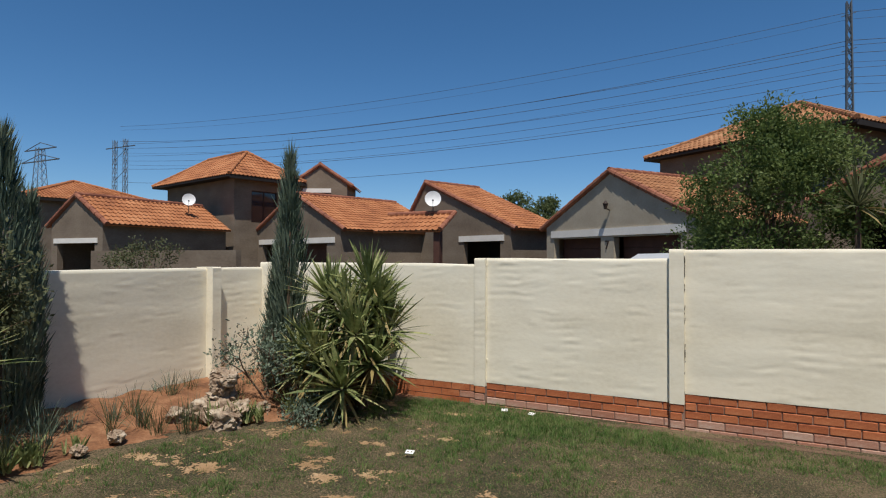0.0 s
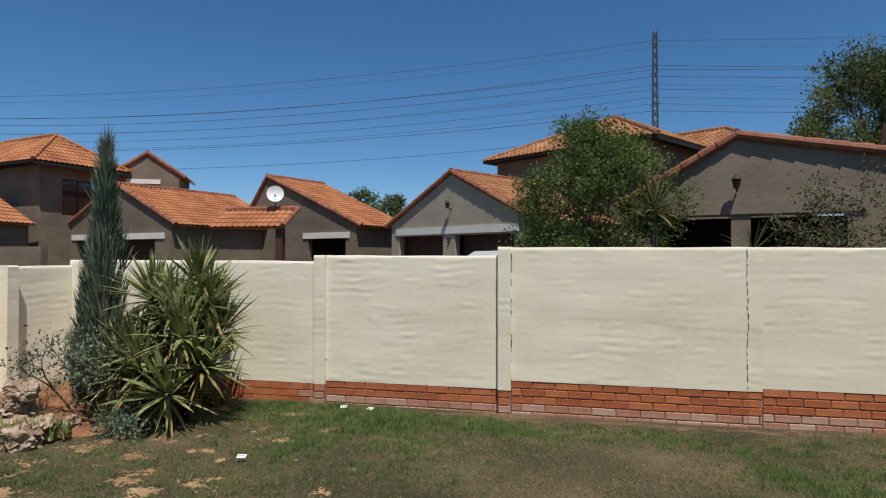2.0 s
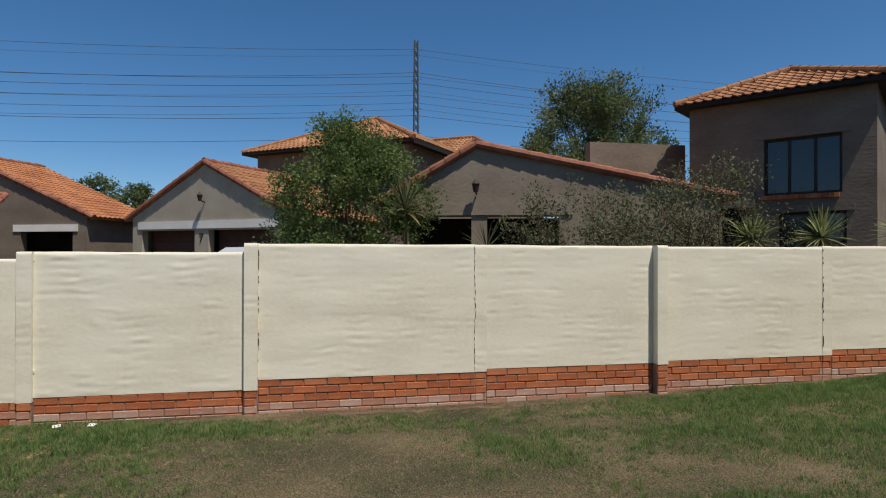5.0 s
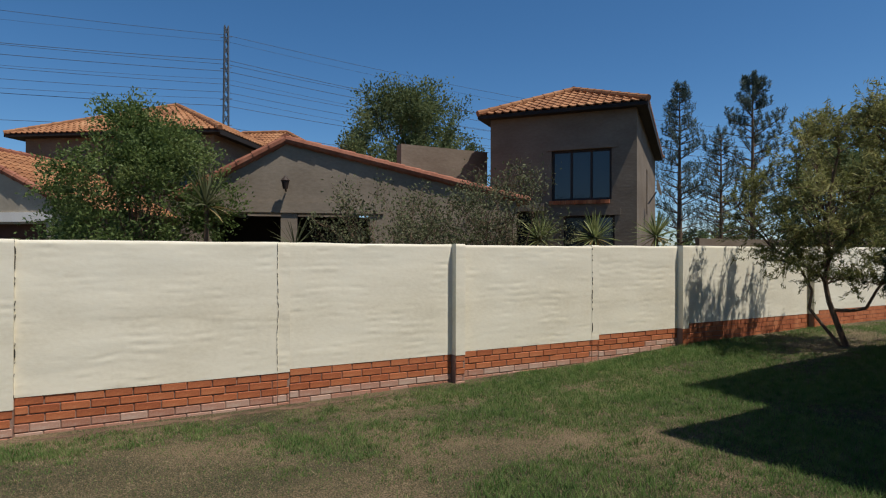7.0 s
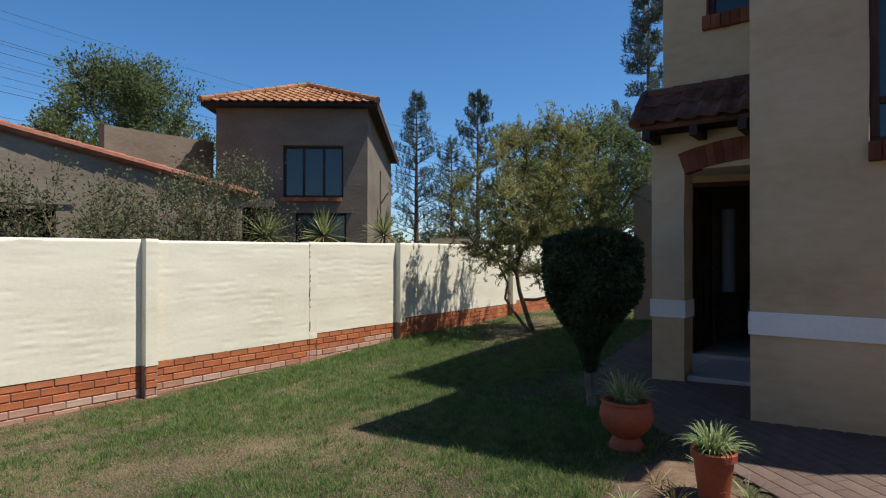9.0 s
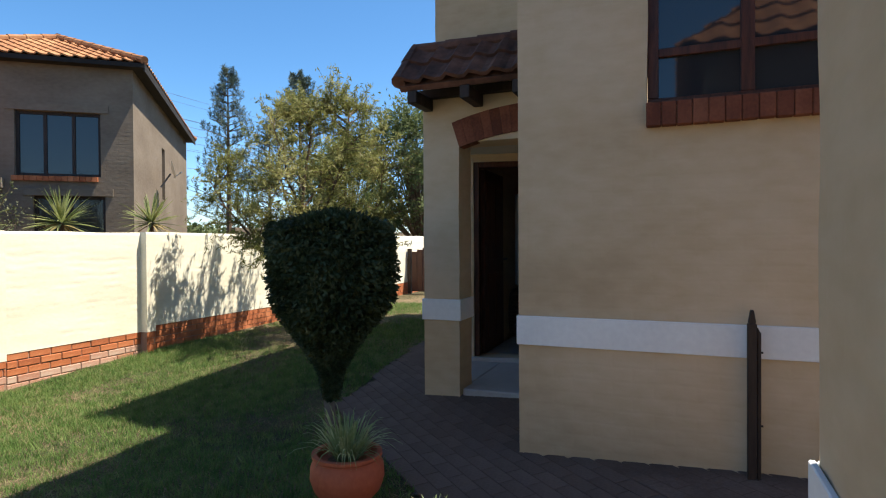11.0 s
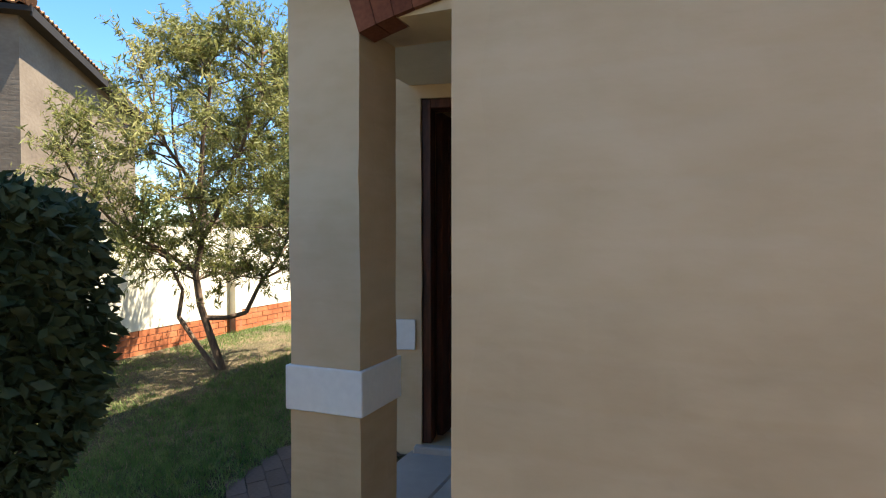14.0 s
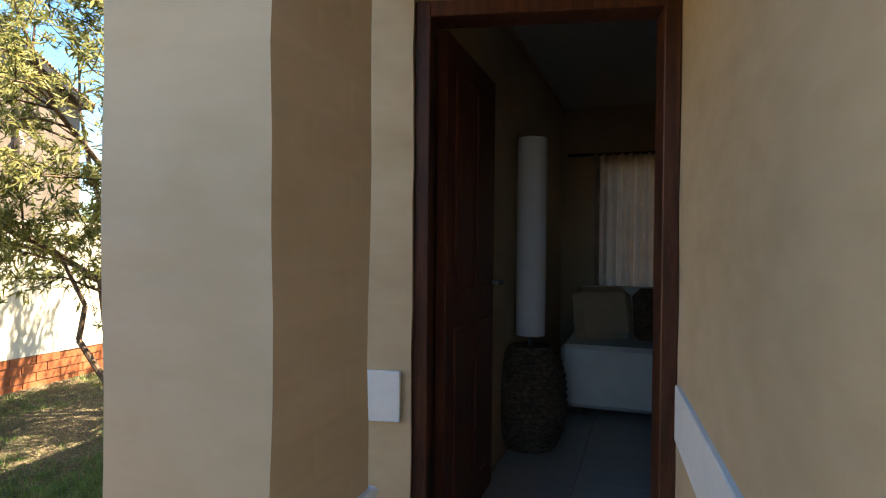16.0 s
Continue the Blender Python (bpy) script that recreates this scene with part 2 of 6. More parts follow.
def add_box(bm, lo, hi, m=None, bevel=0.0):
    """A box between two corners, its edges taken off, placed by m."""
    lo, hi = Vector(lo), Vector(hi)
    r = bmesh.ops.create_cube(bm, size=1.0)
    vs = r["verts"]
    bmesh.ops.transform(bm, matrix=Matrix.LocRotScale((lo + hi) / 2, None, hi - lo), verts=vs)
    if bevel:
        es = list({e for v in vs for e in v.link_edges})
        out = bmesh.ops.bevel(bm, geom=es, offset=bevel, segments=1, affect="EDGES")
        vs = list({v for f in out["faces"] for v in f.verts} | {v for v in vs if v.is_valid})
    if m is not None:
        bmesh.ops.transform(bm, matrix=m, verts=vs)
    return vs


def box(name, lo, hi, mat, parent=None, bevel=0.0, m=None):
    bm = bmesh.new()
    add_box(bm, lo, hi, m, bevel)
    return bm_object(name, bm, mat, parent)


def boxes(name, spans, mat, parent=None, bevel=0.0, m=None):
    bm = bmesh.new()
    for lo, hi in spans:
        add_box(bm, lo, hi, m, bevel)
    return bm_object(name, bm, mat, parent)


def tube(bm, a, b, r0, r1, sides=8):
    """A tapered round bar from a to b."""
    a, b = Vector(a), Vector(b)
    d = b - a
    q = d.to_track_quat("Z", "Y")
    rings = []
    for p, r in ((a, r0), (b, r1)):
        rings.append([bm.verts.new(p + q @ Vector((r * math.cos(2 * math.pi * i / sides), r * math.sin(2 * math.pi * i / sides), 0))) for i in range(sides)])
    for i in range(sides):
        j = (i + 1) % sides
        bm.faces.new((rings[0][i], rings[0][j], rings[1][j], rings[1][i]))
    bm.faces.new(rings[0][::-1])
    bm.faces.new(rings[1])


def lathe(bm, profile, centre=(0, 0, 0), sides=28):
    """Turns a profile of (radius, height) round the upright axis."""
    c = Vector(centre)
    rings = [[bm.verts.new(c + Vector((r * math.cos(2 * math.pi * i / sides), r * math.sin(2 * math.pi * i / sides), z))) for i in range(sides)] for r, z in profile]
    for a, b in zip(rings, rings[1:]):
        for i in range(sides):
            j = (i + 1) % sides
            bm.faces.new((a[i], a[j], b[j], b[i]))


def plastered(name, spans, parent, m=None, mat=None, cell=0.13, rough=0.0045):
    """Hand-plastered masonry: boxes cut into cells and pushed about a little, so that faces and corners run unevenly."""
    bm = bmesh.new()
    for lo, hi in spans:
        one = bmesh.new()
        add_box(one, lo, hi)
        for axis in range(3):
            for k in range(math.floor(lo[axis] / cell) + 1, math.ceil(hi[axis] / cell)):
                if min(k * cell - lo[axis], hi[axis] - k * cell) < 0.03:
                    continue
                co, no = [0, 0, 0], [0, 0, 0]
                co[axis], no[axis] = k * cell, 1
                bmesh.ops.bisect_plane(one, geom=one.verts[:] + one.edges[:] + one.faces[:], plane_co=co, plane_no=no)
        tmp = bpy.data.meshes.new("part")
        one.to_mesh(tmp)
        one.free()
        bm.from_mesh(tmp)
        bpy.data.meshes.remove(tmp)
    bmesh.ops.remove_doubles(bm, verts=bm.verts, dist=0.0005)
    if m is not None:
        bmesh.ops.transform(bm, matrix=m, verts=bm.verts)
    for v in bm.verts:
        p = v.co
        v.co = p + Vector((noise.noise(p * 2.3), noise.noise(p * 2.3 + Vector((31, 7, 3))), 0)) * rough * 1.4 + Vector((noise.noise(p * 6.0), noise.noise(p * 6.0 + Vector((3, 17, 9))), 0)) * rough
    return bm_object(name, bm, mat or BEIGE, parent, True)


def empty(name, place=(0, 0, 0), turn=0.0):
    ob = new(name)
    ob.matrix_world = pose(*place, 0, 0, turn)
    return ob


def wall_spans(length, z0, z1, thick, holes):
    """Boxes of a wall along x from 0 to length, its face at y = 0 and its body at y > 0, with openings (x0, x1, za, zb)."""
    xs = sorted({0.0, length, *[h[0] for h in holes], *[h[1] for h in holes]})
    spans = []
    for a, b in zip(xs, xs[1:]):
        cut = sorted((h[2], h[3]) for h in holes if h[0] < (a + b) / 2 < h[1])
        z = z0
        for c, d in cut:
            if c > z + 1e-4:
                spans.append(((a, 0, z), (b, thick, c)))
            z = d
        if z < z1 - 1e-4:
            spans.append(((a, 0, z), (b, thick, z1)))
    return spans


def leaves(name, centres, outward, size, mat, parent=None, aspect=0.4, seed=1, droop=0.0, jitter=1.0):
    """One mesh of many small folded leaves, each two triangles along a spine."""
    rng = np.random.default_rng(seed)
    n = len(centres)
    d = outward + jitter * rng.normal(0, 0.6, (n, 3)) + np.array((0, 0, -droop))
    d /= np.linalg.norm(d, axis=1)[:, None] + 1e-9
    side = np.cross(d, rng.normal(0, 1, (n, 3)))
    side /= np.linalg.norm(side, axis=1)[:, None] + 1e-9
    s = size * rng.uniform(0.65, 1.35, (n, 1))
    base, tip, mid = centres - d * s * 0.5, centres + d * s * 0.5, centres
    up = np.cross(d, side) * s * aspect * 0.18
    v = np.stack([base, mid + side * s * aspect * 0.5 + up, tip, mid - side * s * aspect * 0.5 + up], 1).reshape(-1, 3)
    i = np.arange(n) * 4
    f = np.concatenate([np.stack([i, i + 1, i + 2], 1), np.stack([i, i + 2, i + 3], 1)])
    me = bpy.data.meshes.new(name)
    me.vertices.add(len(v))
    me.vertices.foreach_set("co", v.astype(np.float32).ravel())
    me.loops.add(f.size)
    me.loops.foreach_set("vertex_index", f.astype(np.int32).ravel())
    me.polygons.add(len(f))
    me.polygons.foreach_set("loop_start", np.arange(0, f.size, 3, dtype=np.int32))
    me.update(calc_edges=True)
    me.materials.append(mat)
    ob = new(name, me)
    ob.parent = parent
    return tagged(ob, kind="stuff")


def blades(name, roots, tips, width, mat, parent=None, seed=1, bend=0.35, sections=3):
    """One mesh of long pointed leaves from roots to tips, sagging on the way."""
    rng = np.random.default_rng(seed)
    n = len(roots)
    d = tips - roots
    length = np.linalg.norm(d, axis=1)[:, None]
    side = np.cross(d, rng.normal(0, 0.25, (n, 3)) + np.array((0, 0, 1.0)))
    side /= np.linalg.norm(side, axis=1)[:, None] + 1e-9
    w = width * rng.uniform(0.7, 1.2, (n, 1))
    verts, faces = [], []
    for k in range(sections + 1):
        t = k / sections
        p = roots + d * t + np.array((0, 0, 1.0)) * (length * bend * t * (1 - t) * 2)
        ww = w * (0.6 + 0.9 * t - 1.5 * t * t) if k < sections else w * 0.02
        verts += [p - side * ww * 0.5, p + side * ww * 0.5]
    v = np.stack(verts, 1).reshape(-1, 3)
    m = 2 * (sections + 1)
    i = np.arange(n) * m
    if sections == 1:
        v, m = np.stack([verts[0], verts[1], (verts[2] + verts[3]) / 2], 1).reshape(-1, 3), 3
        i = np.arange(n) * 3
    fs = [np.stack([i + 2 * k, i + 2 * k + 1, i + 2 * k + 3, i + 2 * k + 2], 1) for k in range(sections)]
    f = np.concatenate(fs) if sections > 1 else np.stack([i, i + 1, i + 2], 1)
    me = bpy.data.meshes.new(name)
    me.vertices.add(len(v))
    me.vertices.foreach_set("co", v.astype(np.float32).ravel())
    me.loops.add(f.size)
    me.loops.foreach_set("vertex_index", f.astype(np.int32).ravel())
    me.polygons.add(len(f))
    me.polygons.foreach_set("loop_start", np.arange(0, f.size, f.shape[1], dtype=np.int32))
    me.update(calc_edges=True)
    me.materials.append(mat)
    ob = new(name, me)
    ob.parent = parent
    return tagged(ob, kind="stuff")


# ---- ground ----
WALL_Y = 7.68


def base_height(x):
    return float(np.interp(x, (-6, 2, 4, 6.4, 8.2, 12, 20), (0.0, 0.0, 0.036, 0.09, 0.2, 0.28, 0.32)))


def ground_z(x, y):
    """The lawn rises gently from the boundary wall to the house, and along the wall."""
    b = base_height(x)
    if y > WALL_Y:
        return b + (0.42 - b) * min(1.0, (y - WALL_Y) / 4.0)
    rise = 0.044 if x > -1 else 0.044 + 0.012 * max(-1.0, (x + 1) / 3)
    return b + rise * (WALL_Y - max(y, 0.5))


def ground():
    def steps(lo, hi, fine, far):
        near = list(np.arange(lo, hi + 1e-6, fine))
        out = [hi + 0.5 * 1.7 ** k for k in range(1, far)]
        return [2 * lo - lo - (o - hi) for o in out[::-1]] + near + out
    xs, ys = steps(-8, 16, 0.25, 16), steps(-2, 14, 0.25, 16)
    under = lambda x, y, z: min(z, 0.28) if x > 7.2 and y < 2.8 else z  # cut down below the house floor
    verts = [(x, y, under(x, y, ground_z(x, y)) + (0.025 * noise.noise((x * 0.9, y * 0.9, 0)) if -7 < x < 16 and 1 < y < 7.6 and not (x > 4.2 + (y - 1.5) * 0.98 and y < 4.3) else 0)) for y in ys for x in xs]
    w = len(xs)
    faces = [(j * w + i, j * w + i + 1, (j + 1) * w + i + 1, (j + 1) * w + i) for j in range(len(ys) - 1) for i in range(w - 1)]
    ob = mesh_object("ground", verts, faces, LAWN, smooth=True)
    tagged(ob, "patchy lawn ground with dry brown spots", "ground", kind="structure")


ground()


# ---- boundary wall ----
#          x of the pier, how far it stands proud, plaster top and plinth top of the panel to its right
PIERS = [(-6.35, 0.02, 1.67, 0.23), (-2.93, 0.04, 1.74, 0.27), (-0.76, 0.05, 1.83, 0.37), (1.77, 0.005, 1.825, 0.40), (4.00, 0.11, 1.82, 0.42),
         (6.39, 0.004, 1.83, 0.49), (8.24, 0.11, 1.84, 0.55), (11.92, 0.11, 1.85, 0.60), (15.6, 0.1, 1.86, 0.62), (19.2, 0.1, 1.86, 0.62)]


def rough_slab(name, length, z0, z1, thick, mat, seed, parent=None, ripple=0.0065, step=0.019):
    """A hand-plastered slab, face at y = 0 looking to -y, with trowel ripples that run lengthwise and a wavy top."""
    nx, nz = max(4, int(length / step / 2.3)), max(2, int((z1 - z0) / step))
    verts, faces = [], []
    for k in range(nz + 1):
        for i in range(nx + 1):
            x, z = length * i / nx, z0 + (z1 - z0) * k / nz
            p = Vector((x * 1.3 + seed * 7.1, z * 4.5, seed * 3.3))
            patch = max(0.0, 0.05 + 0.8 * noise.noise(Vector((x * 1.6 + seed * 4, z * 3.0, seed))) + 1.1 * noise.noise(Vector((x * 6.5, z * 8.0, seed * 1.7))))
            course = math.cos(2 * math.pi * (z / 0.087 + 0.5 * noise.noise(Vector((x * 3.1, z * 2.0, seed * 5.0)))))
            ledge = min(1.0, max(0.0, (noise.noise(Vector((x * 6.0 + seed * 9, z * 20.0, seed * 2.3))) - 0.22) / 0.1)) * min(1.0, 2.2 * patch)
            d = ripple * (-(0.5 if seed == 2 else 0.3) * ledge + 0.5 * noise.noise(p) + 0.3 * max(0, noise.noise(p * 2.1 + Vector((9, 1, 2)))) + 0.6 * patch * max(-0.3, course) ** 2 * (1 if course > 0 else -1))
            top = 0.010 * noise.noise((x * 1.5 + seed * 5, 3.3, 1)) if k == nz else 0
            edge = 0.35 if i in (0, nx) else 1
            verts.append((x, d * edge + (0.012 if k == nz else 0), z + top))
    w = nx + 1
    faces += [(k * w + i, k * w + i + 1, (k + 1) * w + i + 1, (k + 1) * w + i) for k in range(nz) for i in range(nx)]
    b = len(verts)
    for k in (0, nz):
        for i in range(nx + 1):
            x, y, z = verts[k * w + i]
            verts.append((x, thick, z))
    for i in range(nx):
        faces.append((nz * w + i, nz * w + i + 1, b + w + i + 1, b + w + i))
        faces.append((i + 1, i, b + i, b + i + 1))
        faces.append((b + i + 1, b + i, b + w + i, b + w + i + 1))
    for i, flip in ((0, 0), (nx, 1)):
        loop = [k * w + i for k in range(nz + 1)] + [b + w + i, b + i]
        faces.append(loop if flip else loop[::-1])
    return mesh_object(name, verts, faces, mat, parent, smooth=True)


PIER = 0.135


def boundary():
    root = tagged(empty("wall_north"), "hand-plastered cream boundary wall on a red brick plinth", "boundary wall", kind="structure")
    jobs = []
    for k, ((x0, proud, top, plinth), (x1, _, top1, plinth1)) in enumerate(zip(PIERS, PIERS[1:])):
        face = WALL_Y + (0.03 if proud > 0.09 or PIERS[k + 1][1] > 0.09 else 0.015)
        o = rough_slab("wall_panel", x1 - x0 - PIER, plinth, top, 0.16, CREAM, k + 1, root)
        o.location = (x0 + PIER, face, 0)
        low = min(plinth, PIERS[k - 1][3] if k else plinth)
        o = rough_slab("wall_pier", PIER + 0.005, low, max(top, PIERS[k - 1][2] if k else top) + 0.004, 0.2 + proud, CREAM, k + 21, root, 0.006)
        o.location = (x0 - 0.003, face - proud, 0)
        jobs.append((x0 + PIER, x1, face + 0.004, plinth))
        jobs.append((x0 - 0.003, x0 + PIER, face - proud + 0.004, low - 0.001))
    # shrinkage cracks beside some piers
    rng = random.Random(12)
    for x, y, z0, z1 in ((-0.76 + PIER + 0.004, WALL_Y - 0.006, 0.37, 1.83), (4.0 + PIER + 0.006, WALL_Y + 0.022, 0.43, 1.81), (1.767, WALL_Y + 0.012, 0.4, 1.82), (6.387, WALL_Y + 0.022, 0.5, 1.82), (-2.938, WALL_Y + 0.01, 0.6, 1.7)):
        bm = bmesh.new()
        z, off = z0, 0.0
        while z < z1:
            ln = rng.uniform(0.012, 0.045)
            nxt = max(-0.007, min(0.007, off + rng.gauss(0, 0.003)))
            if rng.random() < 0.55:
                w0, w1 = rng.uniform(0.0004, 0.0019), rng.uniform(0.0004, 0.0019)
                vs = [bm.verts.new((x + o, y - 0.006, q)) for o, q in ((off - w0, z), (off + w0, z), (nxt + w1, z + ln), (nxt - w1, z + ln))]
                vb = [bm.verts.new((v.co.x, y + 0.03, v.co.z)) for v in vs]
                bm.faces.new(vs)
                for i in range(4):
                    bm.faces.new((vs[i], vb[i], vb[(i + 1) % 4], vs[(i + 1) % 4]))
            z, off = z + ln, nxt
        tagged(bm_object("crack", bm, DARK, root), kind="stuff")
    # ragged lips of plaster at the flush joints
    for x, face, z0, z1 in ((1.765, WALL_Y + 0.015, 0.42, 1.8), (-2.93 + PIER, WALL_Y + 0.012, 0.32, 1.7)):
        bm = bmesh.new()
        z = z0
        while z < z1:
            ln, w = rng.uniform(0.015, 0.05), rng.uniform(0.003, 0.008)
            if rng.random() < 0.4:
                o = rng.gauss(0, 0.004)
                add_box(bm, (x + o - w, face - rng.uniform(0.001, 0.006), z), (x + o + w, face + 0.02, z + ln), None, 0.003)
            z += ln + rng.uniform(0.0, 0.05)
        tagged(bm_object("plaster_lip", bm, CREAM, root), kind="stuff")
    return root, jobs


wall_north, BRICK_JOBS = boundary()


def west_wall():
    root = tagged(empty("wall_west", (-6.32, WALL_Y, 0), -90), "cream plastered garden wall in weak sun", "boundary wall", kind="structure")
    root.matrix_world = pose(-6.32, WALL_Y + 0.1, 0, 0, 0, 90)
    for k, (a, b) in enumerate(((0.0, -0.955), (-1.085, -4.43), (-4.565, -9.5))):
        o = rough_slab("wall_panel", a - b, -0.1, 1.6, 0.2, CREAM, 50 + k, root)
        o.location = (b, 0, 0)
    for k, x in enumerate((-1.09, -4.57)):
        o = rough_slab("wall_pier", 0.14, -0.1, 1.62, 0.3, CREAM, 60 + k, root, 0.006)
        o.location = (x, -0.11, 0)
    return root


west_wall()


# ---- our house ----
DOOR_X, SIDE_Y, FRONT_X, PORCH_X = 8.27, 1.888, 6.02, 7.08
FLOOR_Z = 0.47


def our_house():
    h = tagged(empty("house"), "beige plastered two-storey house with white band and brick details", "house")
    west = Matrix.Rotation(radians(-90), 4, "Z")  # a wall drawn along x comes to run along -y, its face to -x

    skew = Matrix.Translation((DOOR_X, 2.96, 0)) @ Matrix.Rotation(radians(11), 4, "Z") @ Matrix.Translation((-DOOR_X, -2.96, 0))

    def facing_west(name, x, y_hi, y_lo, z0, z1, thick, holes, m=Matrix()):
        hs = [(y_hi - b, y_hi - a, c, d) for a, b, c, d in holes]
        return plastered(name, wall_spans(y_hi - y_lo, z0, z1, thick, hs), h, m @ Matrix.Translation((x, y_hi, 0)) @ west)

    facing_west("wall", FRONT_X, SIDE_Y, -0.5, -0.2, 4.75, 0.24, [(-0.45, 1.13, 2.45, 4.05)])
    facing_west("wall", FRONT_X, -0.5, -3.0, -0.2, 3.75, 0.24, [])
    side = Matrix.Translation((FRONT_X, SIDE_Y, 0)) @ Matrix.Rotation(math.atan2(0.17, DOOR_X - FRONT_X), 4, "Z")
    plastered("wall", [((-0.003, -0.2, -0.2), (DOOR_X - FRONT_X + 0.26, 0.005, 5.9))], h, side, None, 0.13, 0.0014)
    box("band", (-0.001, 0.001, 1.0355), (DOOR_X - FRONT_X + 0.15, 0.021, 1.2145), BAND, h, 0.003, side)
    box("wall", (FRONT_X + 0.004, -0.02, 4.75), (FRONT_X + 0.24, SIDE_Y - 0.27, 5.72), BEIGE, h)
    facing_west("wall", DOOR_X, 3.2, -0.2, -0.2, 2.95, 0.24, [(2.06, 2.96, FLOOR_Z, 2.52)], skew)
    # porch pillar and the wall over the porch
    facing_west("wall", PORCH_X, 3.008, SIDE_Y, -0.2, 3.3, 0.31, [(SIDE_Y, 2.684, -0.2, 2.52)])
    facing_west("wall", PORCH_X, 2.89, SIDE_Y, 3.3, 5.9, 0.31, [(SIDE_Y + 0.02, 2.47, 4.02, 5.2)])
    box("wall", (PORCH_X + 0.312, 2.80, 3.055), (13.2, 3.03, 3.298), BEIGE, h)
    box("wall", (PORCH_X + 0.312, 2.955, 2.945), (13.2, 3.03, 3.053), BEIGE, h)
    box("wall", (PORCH_X + 0.31, 2.66, 3.3), (13.2, 2.89, 5.9), BEIGE, h)
    box("wall", (DOOR_X + 0.14, 2.965, -0.2), (13.2, 3.2, 2.94), BEIGE, h)
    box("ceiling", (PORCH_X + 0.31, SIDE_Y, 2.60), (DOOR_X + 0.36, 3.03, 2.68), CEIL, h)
    # white band, wrapped round the corners
    z0, z1, p = 1.035, 1.215, 0.016
    box("band", (FRONT_X - p, -3.0, z0), (FRONT_X + 0.02, SIDE_Y + p, z1), BAND, h, 0.003)
    box("band", (DOOR_X - p, 2.995, z0), (DOOR_X - 0.001, 3.2, z1), BAND, h, 0.003, skew)
    box("band", (PORCH_X - p, 2.684 - p, z0 - 0.024), (PORCH_X + 0.31 + p, 3.008 + p, z1 - 0.024), BAND, h, 0.004)
    # wing beside the path
    plastered("wall", [((-1.2, 0.46, -0.2), (3.85, 0.70, 3.4)), ((3.61, -3.0, -0.2), (3.85, 0.46, 3.4))], h)
    box("band", (-1.2, 0.701, z0), (3.85 + p, 0.70 + p, z1), BAND, h, 0.003)
    box("band", (3.851, -3.0, z0), (3.85 + p, 0.700, z1), BAND, h, 0.003)
    box("wall", (-1.199, -2.998, -0.2), (-0.96, 0.458, 3.398), BEIGE, h)
    # porch floor and step
    boxes("porch_step", [((PORCH_X + 0.03, SIDE_Y + 0.002, 0.1), (DOOR_X + 0.3, 2.668, 0.43)), ((PORCH_X + 0.312, 2.670, 0.1), (DOOR_X + 0.1, 3.03, 0.43))], FLOOR_TILE, h, 0.01)
    box("threshold", (DOOR_X - 0.05, 2.04, 0.3), (DOOR_X + 0.26, 3.0, FLOOR_Z), FLOOR_TILE, h, 0.008, skew)
    # door frame and open leaf
    f = 0.055
    boxes("door_frame", [((DOOR_X + 0.02, 2.905, FLOOR_Z), (DOOR_X + 0.15, 2.96, 2.52)), ((DOOR_X + 0.02, 2.06, FLOOR_Z), (DOOR_X + 0.15, 2.115, 2.52)),
                         ((DOOR_X + 0.02, 2.115, 2.52 - f), (DOOR_X + 0.15, 2.905, 2.52))], WOOD_DARK, h, 0.004, skew)
    leaf = skew @ pose(DOOR_X + 0.15, 2.90, FLOOR_Z + 0.01, 0, 0, -10.0)
    bm = bmesh.new()
    add_box(bm, (0, -0.042, 0), (0.76, 0, 1.98), leaf, 0.003)
    for a, b, c, d in ((0.1, 0.35, 0.15, 0.85), (0.42, 0.67, 0.15, 0.85), (0.1, 0.35, 1.0, 1.85), (0.42, 0.67, 1.0, 1.85)):
        add_box(bm, (a, -0.05, c), (b, -0.041, d), leaf, 0.008)
    door = bm_object("door", bm, WOOD_DARK, h)
    bm = bmesh.new()
    tube(bm, leaf @ Vector((0.70, -0.05, 1.0)), leaf @ Vector((0.70, -0.10, 1.0)), 0.012, 0.012)
    tube(bm, leaf @ Vector((0.70, -0.10, 1.0)), leaf @ Vector((0.58, -0.10, 1.0)), 0.010, 0.009)
    bm_object("handle", bm, GALV, h)
    # window in the front wall: dark frame, panes, brick sill
    win(h, FRONT_X + 0.07, -0.45, 1.13, 2.45, 4.05, 3)
    win(h, PORCH_X + 0.09, SIDE_Y + 0.02, 2.47, 4.02, 5.2, 1)
    sill(h, FRONT_X, -0.5, 1.135, 2.33, 2.465)
    sill(h, PORCH_X, SIDE_Y + 0.004, 2.50, 3.89, 4.03)
    arch(h)
    porch_roof(h)
    # unseen main roof: flat slabs added, their outline chosen to shade the lawn
    boxes("roof", [((5.55, 0.0, 5.72), (13.2, 2.35, 5.86)), ((7.2, 2.35, 5.72), (13.2, 3.48, 5.86)), ((6.0, -0.5, 4.75), (13.2, -0.02, 4.9)), ((6.0, -3.2, 3.75), (13.2, -0.52, 3.88))], TILE_DARK, h)
    c = [Vector((-1.5, -3.3, 3.42)), Vector((4.1, -3.3, 3.42)), Vector((4.1, 0.95, 3.42)), Vector((-1.5, 0.95, 3.42))]
    r0, r1 = Vector((0.62, -1.17, 5.2)), Vector((1.98, -1.17, 5.2))
